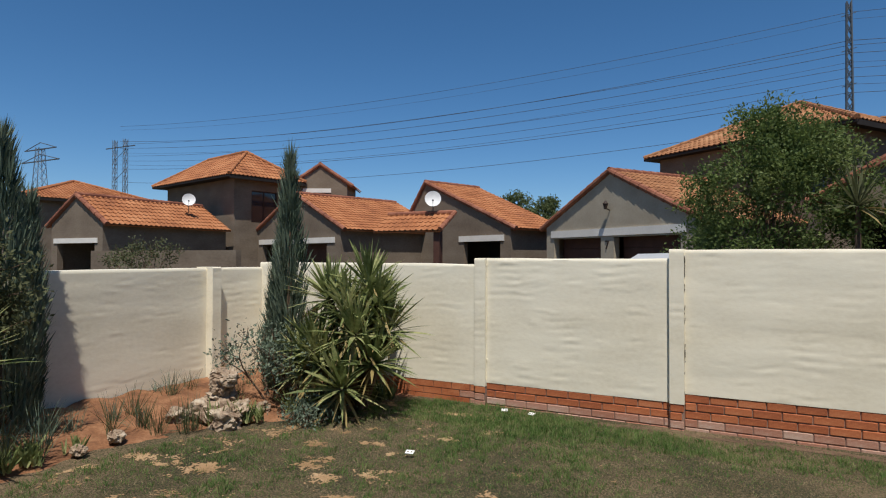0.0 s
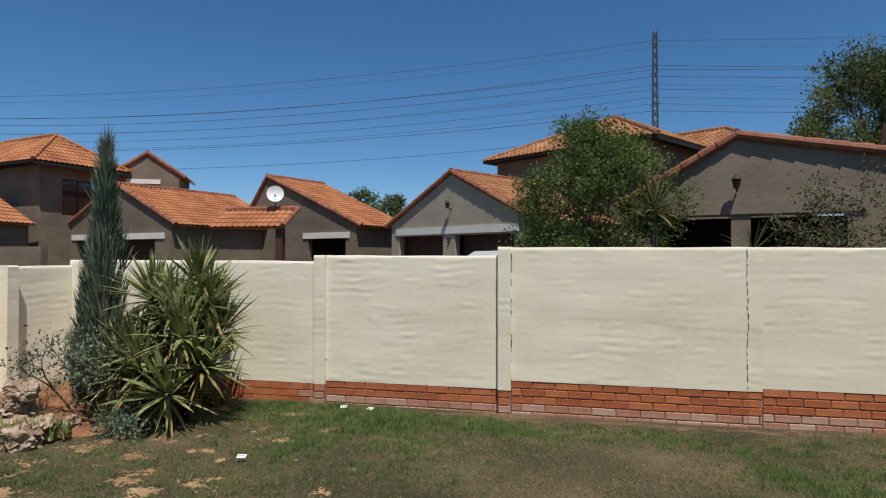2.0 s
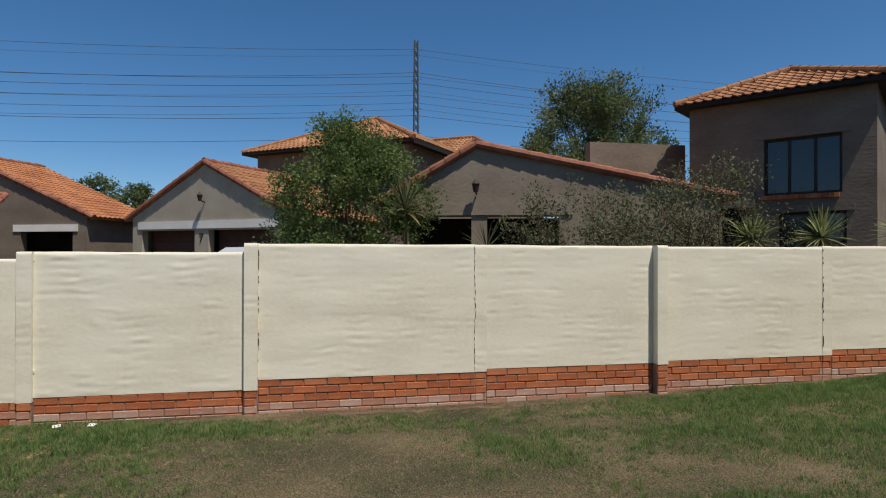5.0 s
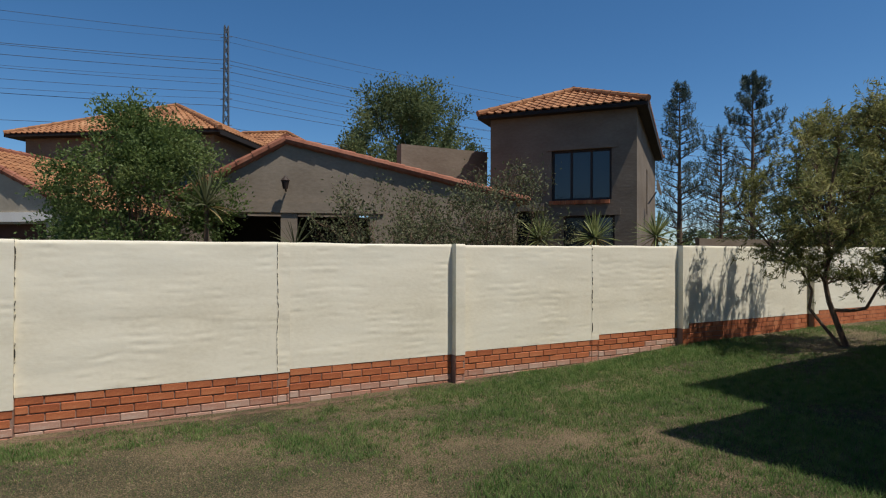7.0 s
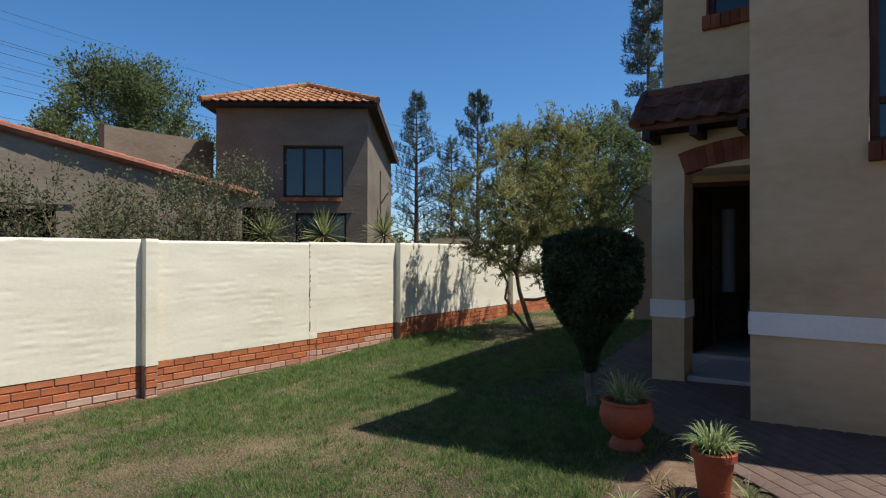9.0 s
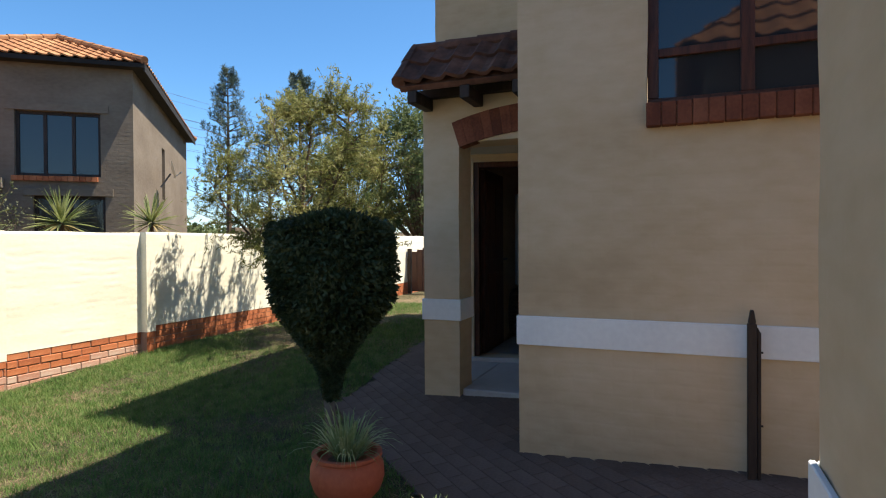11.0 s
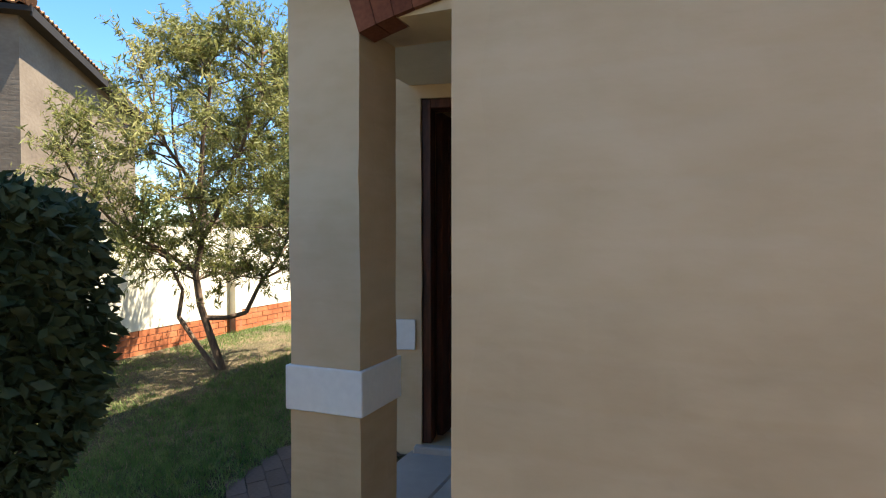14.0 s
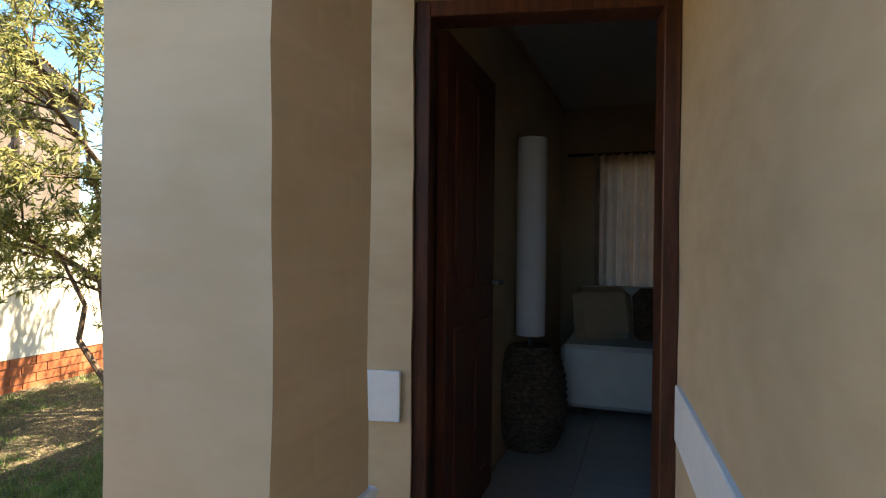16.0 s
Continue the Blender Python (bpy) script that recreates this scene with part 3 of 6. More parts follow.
    for a, b, p, q in ((c[0], c[1], r1, r0), (c[1], c[2], r1, r1), (c[2], c[3], r0, r1), (c[3], c[0], r0, r0)):
        u = (b - a).normalized()
        w = (p - a) - u * (p - a).dot(u)
        poly = [(0, 0), ((b - a).length, 0), ((p - a).dot(u), w.length)] + ([((q - a).dot(u), w.length)] if (p - q).length > 0.01 else [])
        tiled("roof", a, u, w, poly, TILE_TAN, h, (0.24, 0.33))
    # plain inner walls
    box("wall", (12.96, -3.0, -0.2), (13.2, 1.45, 5.7), PLASTER_IN, h)


def win(h, x, y0, y1, z0, z1, lights):
    """Timber window facing west at x, with its panes and the dim room behind."""
    f, bars = 0.06, []
    bars += [((x, y0, z0), (x + 0.07, y1, z0 + f)), ((x, y0, z1 - f), (x + 0.07, y1, z1)), ((x, y0, z0 + f), (x + 0.07, y0 + f, z1 - f)), ((x, y1 - f, z0 + f), (x + 0.07, y1, z1 - f))]
    w = (y1 - y0) / lights
    for k in range(1, lights):
        bars.append(((x + 0.003, y0 + k * w - 0.035, z0 + f), (x + 0.067, y0 + k * w + 0.035, z1 - f)))
    bars.append(((x + 0.006, y0 + f, z0 + 0.30), (x + 0.064, y1 - f, z0 + 0.35)))
    boxes("window_frame", bars, WOOD_DARK, h, 0.004)
    box("window_pane", (x + 0.03, y0 + 0.02, z0 + 0.02), (x + 0.036, y1 - 0.02, z1 - 0.02), GLASS, h)


def sill(h, x, y0, y1, z0, z1):
    """Sill of bricks on edge, each a little uneven."""
    n = round((y1 - y0) / 0.082)
    rng = random.Random(int(x * 100))
    for k in range(n):
        a = y0 + (y1 - y0) * k / n
        e = rng.uniform(-0.003, 0.003)
        box("brick", (x - 0.055 + e, a + 0.001, z0 + e), (x + 0.06, a + (y1 - y0) / n - 0.0015, z1 + e / 2), BRICK_DARK, h, 0.005)


def arch(h):
    """Soldier-brick segmental arch over the porch opening."""
    r, c = 2.25, Vector((PORCH_X, 1.98, 2.59 - 2.25))
    n = 9
    a0 = math.asin((2.672 - 1.98) / r)
    for k in range(n):
        a, b = a0 * k / n + 0.0007, a0 * (k + 1) / n - 0.0007
        ring = []
        for ang in (a, b):
            for rad in (r - 0.005, r + 0.215):
                ring.append((c.y + rad * math.sin(ang), c.z + rad * math.cos(ang)))
        vs = [(PORCH_X - 0.025, *q) for q in ring] + [(PORCH_X + 0.1, *q) for q in ring]
        fs = [(0, 1, 3, 2), (4, 6, 7, 5), (0, 4, 5, 1), (2, 3, 7, 6), (1, 5, 7, 3), (0, 2, 6, 4)]
        mesh_object("brick", vs, fs, BRICK_DARK, h)


def tiled(name, origin, u, v, poly, mat, parent=None, tile=(0.30, 0.34), lift=0.03, samples=4, thick=0.05):
    """A roof slope of rolled tiles in stepped courses. origin: a corner at the eave; u along the eave, v up the slope (unit vectors); poly: its outline in (u, v)."""
    o, u, v = Vector(origin), Vector(u).normalized(), Vector(v).normalized()
    n = u.cross(v).normalized()
    if n.z < 0:
        n = -n
    us = [p[0] for p in poly]
    u0, u1 = min(us), max(us)
    count = max(2, round((u1 - u0) / tile[0] * samples))
    cols = []
    for i in range(count + 1):
        x = min(max(u0 + (u1 - u0) * i / count, u0 + 1e-4), u1 - 1e-4)
        hit = []
        for (xa, ya), (xb, yb) in zip(poly, poly[1:] + poly[:1]):
            if (xa - x) * (xb - x) < 0:
                hit.append(ya + (yb - ya) * (x - xa) / (xb - xa))
        cols.append((x, min(hit), max(hit)) if len(hit) > 1 else (x, 0, 0))
    verts, faces = [], []
    vmax = max(p[1] for p in poly)
    vmin = min(p[1] for p in poly)
    course = vmin
    while course < vmax:
        row = len(verts)
        for x, a, b in cols:
            lo, hi = min(max(course, a), b), min(max(course + tile[1], a), b)
            ph = (x / tile[0]) % 1.0
            wave = 0.045 * (0.5 - 0.5 * math.cos(2 * math.pi * min(1.0, ph / 0.62))) if ph < 0.62 else 0.0
            jut = lift * (1 if hi - lo > 0.02 else 0.5)
            pl, ph_ = o + u * x + v * lo, o + u * x + v * hi
            verts += [pl + n * (wave + jut - 0.03), pl + n * (wave + jut), ph_ + n * (wave + 0.004)]
        for i in range(count):
            if cols[i][2] - cols[i][1] < 1e-3 and cols[i + 1][2] - cols[i + 1][1] < 1e-3:
                continue
            p, q = row + 3 * i, row + 3 * i + 3
            faces += [(p, q, q + 1, p + 1), (p + 1, q + 1, q + 2, p + 2)]
        course += tile[1]
    # boarding underneath
    b = len(verts)
    verts += [o + u * x + v * y - n * 0.02 for x, y in poly] + [o + u * x + v * y - n * (0.02 + thick) for x, y in poly]
    k = len(poly)
    faces += [tuple(range(b, b + k)), tuple(range(b + 2 * k - 1, b + k - 1, -1))] + [(b + i, b + (i + 1) % k, b + k + (i + 1) % k, b + k + i) for i in range(k)]
    return mesh_object(name, verts, faces, mat, parent)


def caps(bm, a, b, r=0.10, length=0.38):
    """A row of rounded ridge or barge caps from a to b, each overlapping the next."""
    a, b = Vector(a), Vector(b)
    n = max(1, round((b - a).length / length))
    for k in range(n):
        p, q = a.lerp(b, k / n), a.lerp(b, (k + 1.12) / n if k < n - 1 else 1.0)
        tube(bm, p, q, r, r * 0.82, 9)


def porch_roof(h):
    lo, hi = Vector((6.70, 3.06, 2.93)), Vector((7.06, 3.06, 3.30))
    tiled("roof", (6.70, 3.06, 2.95), (0, -1, 0), hi - lo, [(0, 0), (1.13, 0), (1.13, 0.52), (0, 0.52)], TILE_DARK, h, (0.19, 0.26))
    bm = bmesh.new()
    caps(bm, lo + Vector((0, 0, 0.04)), hi + Vector((0, 0, 0.05)), 0.06, 0.3)
    caps(bm, hi + Vector((0, 0, 0.03)), hi + Vector((0, -1.13, 0.03)), 0.06, 0.3)
    bm_object("ridge_cap", bm, TILE_DARK, h, True)
    for y in (2.95, 2.5, 2.08):
        box("rafter", (6.72, y - 0.04, 2.80), (7.07, y + 0.04, 2.90), BLACK_WOOD, h, 0.005)
    box("wall_plate", (7.0, SIDE_Y + 0.01, 2.90), (7.075, 3.05, 2.97), BLACK_WOOD, h)


our_house()


# ---- inside the house ----
def room():
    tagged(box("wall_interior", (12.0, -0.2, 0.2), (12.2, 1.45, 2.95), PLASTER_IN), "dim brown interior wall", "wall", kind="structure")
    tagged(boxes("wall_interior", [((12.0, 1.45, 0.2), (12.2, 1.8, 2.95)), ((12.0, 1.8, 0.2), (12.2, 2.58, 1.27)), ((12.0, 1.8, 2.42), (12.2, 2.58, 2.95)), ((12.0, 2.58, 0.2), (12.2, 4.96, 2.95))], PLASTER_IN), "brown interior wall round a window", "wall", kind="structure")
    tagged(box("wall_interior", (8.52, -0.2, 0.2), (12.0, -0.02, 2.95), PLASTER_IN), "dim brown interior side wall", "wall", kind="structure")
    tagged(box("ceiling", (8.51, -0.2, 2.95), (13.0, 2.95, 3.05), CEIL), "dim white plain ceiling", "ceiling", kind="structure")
    fl = tagged(box("floor", (8.53, -0.2, 0.2), (12.0, 2.95, FLOOR_Z - 0.012), MORTAR), "grey tiled floor in the dim room", "floor", kind="structure")
    me = None
    for i in range(8):
        for j in range(6):
            x, y = 8.54 + 0.43 * i, 0.36 + 0.43 * j
            if me is None:
                t = box("tile", (0.003, 0.003, 0), (0.427, 0.427, 0.012), FLOOR_TILE, fl, 0.002)
                me = t.data
            else:
                t = new("tile", me)
                t.parent = fl
            t.location = (x, y, FLOOR_Z - 0.012)


def curtain():
    bm = bmesh.new()
    n, rows = 60, []
    for z in (1.15, 2.5):
        rows.append([bm.verts.new((11.93 + 0.03 * math.sin(k * 1.35) + 0.01 * math.sin(k * 0.4), 1.65 + 1.01 * k / n, z)) for k in range(n + 1)])
    for k in range(n):
        bm.faces.new((rows[0][k], rows[0][k + 1], rows[1][k + 1], rows[1][k]))
    c = tagged(empty("curtain", (0, 0, 0)), "pale sheer curtain over the far window", "curtain")
    m = leafy("sheer curtain cloth", [(0.30, 0.25, 0.21), (0.38, 0.32, 0.27)], 6, 0.35, 0.9)
    bm_object("cloth", bm, m, c, True)
    bm = bmesh.new()
    tube(bm, (11.93, 1.2, 2.5), (11.93, 2.9, 2.5), 0.014, 0.014)
    bm_object("rail", bm, BLACK_WOOD, c)


def lamp():
    c = tagged(empty("floor_lamp", (9.80, 2.83, FLOOR_Z)), "tall white cylindrical paper floor lamp on a wicker drum", "floor lamp")
    bm = bmesh.new()
    lathe(bm, [(0.084, 0.66), (0.086, 0.67), (0.086, 1.81), (0.084, 1.82), (0.0, 1.82)])
    bm_object("shade", bm, PAPER, c, True)
    bm = bmesh.new()
    tube(bm, (0, 0, 0.55), (0, 0, 0.72), 0.014, 0.014, 12)
    bm_object("stem", bm, GALV, c, True)
    bm = bmesh.new()
    lathe(bm, [(0.0, 0.0), (0.14, 0.0), (0.19, 0.1), (0.215, 0.26), (0.205, 0.42), (0.17, 0.54), (0.12, 0.60), (0.0, 0.60)])
    for k in range(14):
        z = 0.03 + 0.04 * k
        r = float(np.interp(z, (0, 0.1, 0.26, 0.42, 0.54, 0.6), (0.145, 0.194, 0.219, 0.209, 0.174, 0.125)))
        lathe(bm, [(r - 0.004, z - 0.012), (r + 0.006, z), (r - 0.004, z + 0.012)])
    bm_object("wicker_base", bm, WICKER, c, True)


def sofa():
    c = tagged(empty("sofa", (10.5, 1.75, FLOOR_Z)), "off-white linen sofa with loose cushions", "sofa")
    box("base", (0.0, -1.1, 0.06), (0.9, 1.0, 0.5), FABRIC, c, 0.03)
    box("backrest", (0.7, -1.1, 0.5), (0.92, 1.0, 0.86), FABRIC, c, 0.05)
    for k, (x, y, a) in enumerate(((0.35, 0.72, 20), (0.38, 0.30, 8), (0.4, -0.2, 14))):
        box("cushion", (-0.07, -0.22, 0), (0.07, 0.22, 0.42), (PLASTER_IN, WICKER, PLASTER_IN)[k], c, 0.06, pose(x, y, 0.48, 0, 22, a))
    for fx in (0.05, 0.78):
        for fy in (-1.0, 0.85):
            box("foot", (fx, fy, 0), (fx + 0.07, fy + 0.07, 0.07), BLACK_WOOD, c)


room()
curtain()
lamp()
sofa()


def post():
    c = tagged(empty("garden_stake", (5.93, 0.585, ground_z(6, 0.6))), "dark weathered timber post leaning against the beige wall", "post")
    bm = bmesh.new()
    add_box(bm, (-0.02, -0.006, 0), (0.02, 0.04, 0.845), None, 0.007)
    vs = add_box(bm, (-0.017, -0.002, 0.843), (0.017, 0.036, 0.915), None, 0.006)
    for v in vs:
        if v.co.z > 0.88:
            v.co.y = 0.017 + (v.co.y - 0.017) * 0.5
    bm_object("stake", bm, BLACK_WOOD, c)
    bm = bmesh.new()
    vs = add_box(bm, (-0.012, -0.026, 0), (0.02, -0.0075, 0.82), None, 0.004)
    for v in vs:
        if v.co.z > 0.8 and v.co.y < -0.018:
            v.co.z -= 0.022
    for z in (0.30, 0.69):
        tube(bm, (0.0, -0.025, z), (0.0, -0.036, z), 0.006, 0.006, 6)
    bm_object("lath", bm, BLACK_WOOD, c)


post()


# ---- pots and hedge ----
def pot(place, r, height, label, tuft, profile=None):
    c = tagged(empty("plant_pot", place), label, "plant pot", group="pots by the path")
    bm = bmesh.new()
    lathe(bm, profile or [(0.0, 0.0), (r * 0.68, 0.0), (r * 0.92, height * 0.82), (r * 1.04, height * 0.83), (r * 1.06, height * 0.97), (r * 1.0, height), (r * 0.92, height * 0.97), (r * 0.88, height * 0.86), (0, height * 0.86)], (0, 0, 0), 32)
    bm_object("pot", bm, POT, c, True)
    bm = bmesh.new()
    lathe(bm, [(0, height * 0.875), (r * 0.5, height * 0.885), (r * 0.89, height * 0.87)], (0, 0, 0), 20)
    bm_object("soil", bm, SOIL, c)
    rng = np.random.default_rng(int(place[0] * 100))
    n = tuft
    az, lean = rng.uniform(0, 2 * math.pi, n), rng.uniform(0.15, 1.15, n)
    length = rng.uniform(0.12, 0.27, n) * r / 0.125
    root = np.stack([0.3 * r * np.cos(az), 0.3 * r * np.sin(az), np.full(n, height * 0.87)], 1)
    tip = root + np.stack([np.sin(lean) * np.cos(az) * length, np.sin(lean) * np.sin(az) * length, np.cos(lean) * length * 0.85], 1)
    tip[:, 2] -= (np.sin(lean) * length) * 0.2
    blades("leaves", root, tip, 0.011, SPIDER, c, 3, 0.5, 4)


pot((4.38, 1.79, ground_z(4.38, 1.79)), 0.115, 0.28, "terracotta pot with a striped spider plant in the sun", 260)
URN = [(0.0, 0.0), (0.125, 0.0), (0.13, 0.02), (0.10, 0.07), (0.085, 0.09), (0.12, 0.12), (0.165, 0.17), (0.185, 0.23), (0.18, 0.29), (0.162, 0.325), (0.175, 0.335), (0.175, 0.35), (0.15, 0.35), (0.145, 0.31), (0.0, 0.305)]
pot((4.96, 2.50, ground_z(4.96, 2.5)), 0.165, 0.35, "round-bellied terracotta urn with a trailing plant in shade", 200, URN)


def hedge_ball():
    x, y = 5.83, 3.15
    g = ground_z(x, y)
    c = tagged(empty("topiary_bush", (x, y, g - 0.02)), "dark green clipped topiary bush on a short trunk", "bush")
    c.scale = (1.04, 1.04, 1.03)
    bm = bmesh.new()
    for a, b, r0, r1 in (((0.05, 0, 0), (0.0, 0.02, 0.30), 0.046, 0.034), ((0.0, 0.02, 0.28), (0.03, 0.0, 0.75), 0.034, 0.025), ((0, 0.02, 0.28), (-0.1, 0.05, 0.8), 0.03, 0.015), ((0, 0.02, 0.28), (0.1, -0.05, 0.8), 0.03, 0.015)):
        tube(bm, a, b, r0, r1, 9)
    bm_object("trunk", bm, BARK_PALE, c, True)
    rng = np.random.default_rng(11)
    n = 30000
    z = rng.uniform(0.36, 1.55, n)
    rad = np.interp(z, (0.36, 0.55, 0.70, 0.85, 1.0, 1.2, 1.32, 1.42, 1.5, 1.56), (0.04, 0.08, 0.17, 0.28, 0.385, 0.415, 0.415, 0.412, 0.395, 0.35))
    az = rng.uniform(0, 2 * math.pi, n)
    lump = 1 + 0.05 * np.sin(3 * az + 4 * z) + 0.04 * np.sin(7 * az - 9 * z)
    depth = rng.uniform(0.70, 1.03, n) ** 0.6
    k = rng.random(n) < 0.2
    flat = 0.395 * np.sqrt(rng.random(n))
    rr = np.where(k, flat, rad * lump * depth)
    z = np.where(k, 1.58 - 0.07 * (flat / 0.395) ** 3 + 0.018 * rng.normal(0, 1, n) + 0.03 * np.sin(2 * az), z)
    p = np.stack([rr * np.cos(az), rr * np.sin(az), z], 1) * np.array((1.0, 1.0, 0.975))
    out = np.stack([np.cos(az), np.sin(az), np.where(k, 1.5, 0.1)], 1)
    leaves("leaves", p, out, 0.038, LEAF_BUSH, c, 0.5, 12, 0.45, 1.0)
    bm = bmesh.new()
    lathe(bm, [(0.0, 0.50), (0.04, 0.6), (0.14, 0.82), (0.27, 1.0), (0.32, 1.2), (0.32, 1.36), (0.29, 1.43), (0.0, 1.46)], (0, 0, 0), 18)
    bm_object("inner_foliage", bm, LEAF_BUSH, c, True)


hedge_ball()


# ---- trees ----
def branching(bm, p, d, r, length, depth, rng, tips, spread=0.55, lift=0.12):
    """Limbs that fork and thin out; the ends are kept in tips."""
    q = Vector(p)
    d = Vector(d).normalized()
    for k in range(3):
        nd = (d + Vector((rng.gauss(0, 0.13), rng.gauss(0, 0.13), rng.gauss(lift * 0.4, 0.1)))).normalized()
        e = q + nd * length / 3
        tube(bm, q, e, r * (1 - 0.13 * k), r * (1 - 0.13 * (k + 1)), 7 if r > 0.02 else 5)
        q, d = e, nd
        if depth <= 2:
            tips.append((q.copy(), d.copy()))
    if depth:
        for k in range(2 if rng.random() < 0.6 else 3):
            nd = d + Vector((rng.gauss(0, spread), rng.gauss(0, spread), rng.gauss(lift, spread * 0.6)))
            branching(bm, q, nd, r * 0.62, length * rng.uniform(0.62, 0.85), depth - 1, rng, tips, spread, lift)


def leaf_cloud(tips, n, radius, seed, flat=1.0):
    rng = np.random.default_rng(seed)
    t = np.array([tuple(p) for p, d in tips])
    i = rng.integers(0, len(t), n)
    off = rng.normal(0, radius, (n, 3)) * np.array((1, 1, flat))
    return t[i] + off, off / (np.linalg.norm(off, axis=1)[:, None] + 1e-6)


def limb(bm, pts, r0, r1, sides=8):
    """A bent limb through a few points, thinning on the way."""
    n = len(pts) - 1
    for k, (p, q) in enumerate(zip(pts, pts[1:])):
        tube(bm, p, q, r0 + (r1 - r0) * k / n, r0 + (r1 - r0) * (k + 1) / n, sides)


def garden_tree():
    x, y = 9.95, 6.02
    c = tagged(empty("garden_tree", (x, y, ground_z(x, y) - 0.03)), "slender garden tree with several leaning stems and fine yellow-green leaves", "tree")
    rng, g = random.Random(5), np.random.default_rng(6)
    side, deep = Vector((0.41, -0.91, 0)), Vector((0.91, 0.41, 0))
    bm = bmesh.new()
    stems = [(0.045, [(0, 0, 0), (-0.12, 0, 0.35), (-0.23, 0, 0.70), (-0.29, 0.03, 1.05), (-0.22, 0.05, 1.4), (-0.27, 0.1, 1.9), (-0.2, 0.05, 2.5), (-0.1, 0.0, 3.0), (-0.12, 0.0, 3.45)]),
             (0.030, [(-0.07, 0, 0), (-0.30, 0.05, 0.30), (-0.5, 0.1, 0.57), (-0.46, 0.12, 0.85), (-0.62, 0.1, 1.2), (-0.95, 0.0, 1.5), (-1.2, -0.05, 1.9)]),
             (0.026, [(-0.29, 0.03, 1.05), (-0.6, -0.1, 1.3), (-0.95, -0.2, 1.5), (-1.3, -0.3, 1.95), (-1.5, -0.3, 2.3)]),
             (0.028, [(-0.19, 0, 0.57), (0.05, 0, 0.57), (0.24, 0.02, 0.62), (0.37, 0.05, 0.9), (0.56, 0.1, 1.2), (0.75, 0.1, 1.6), (0.95, 0.05, 2.2), (1.0, 0, 2.7)]),
             (0.028, [(-0.22, 0.05, 1.4), (0.1, -0.2, 1.8), (0.35, -0.35, 2.4), (0.5, -0.3, 2.9), (0.5, -0.2, 3.4)]),
             (0.026, [(-0.22, 0.05, 1.4), (-0.5, 0.3, 1.9), (-0.7, 0.5, 2.5), (-0.72, 0.5, 3.1)]),
             (0.024, [(-0.27, 0.1, 1.9), (-0.1, 0.6, 2.3), (0.1, 0.95, 2.6)]),
             (0.024, [(-0.27, 0.1, 1.9), (-0.35, -0.5, 2.3), (-0.3, -0.95, 2.7)])]
    nodes, tips = [], []
    for r, pts in stems:
        pts = [side * p[0] + deep * p[1] + Vector((0, 0, p[2])) for p in pts]
        limb(bm, pts, r, r * 0.3)
        for p, q in zip(pts, pts[1:]):
            nodes += [p.lerp(q, k / 4) for k in range(4)]
        tips.append((pts[-1], (pts[-1] - pts[-2]).normalized()))
    nodes = [p for p in nodes if p.z > 0.95]
    for k in range(140):
        z = rng.uniform(0.95, 3.5)
        reach = float(np.interp(z, (0.95, 1.4, 2.0, 2.6, 3.0, 3.5), (0.9, 1.35, 1.65, 1.5, 1.05, 0.55))) * math.sqrt(rng.uniform(0.08, 1))
        a = rng.uniform(0, 2 * math.pi)
        q = Vector((reach * math.cos(a) + 0.06, reach * math.sin(a) - 0.1, z))
        start = min(nodes, key=lambda p: (p - q).length + 1.2 * max(0.0, p.z - q.z + 0.1))
        m = start.lerp(q, 0.55) + Vector((rng.gauss(0, 0.05), rng.gauss(0, 0.05), 0.06))
        limb(bm, [start, m, q], 0.011, 0.004, 5)
        tips += [(q, (q - m).normalized()), (m, (q - start).normalized())]
    centres, heads = [], []
    for q, d in tips:
        for _ in range(6):
            e = (d * 0.7 + Vector((rng.gauss(0, 0.6), rng.gauss(0, 0.6), rng.gauss(0.35, 0.5)))).normalized()
            ln = rng.uniform(0.16, 0.46)
            tube(bm, q, q + e * ln, 0.0035, 0.0015, 3)
            n = int(ln * 78)
            t = g.uniform(0.1, 1.08, n)[:, None]
            off = g.normal(0, 0.02, (n, 3))
            centres.append(np.array(q) + np.array(e) * ln * t + off)
            heads.append(np.array(e) * 0.55 + g.normal(0, 0.5, (n, 3)) + np.array((0, 0, -0.25)))
    bm_object("trunk", bm, BARK, c, True)
    leaves("leaves", np.concatenate(centres), np.concatenate(heads), 0.078, LEAF_TREE, c, 0.19, 9, 0.05, 0.3)


garden_tree()


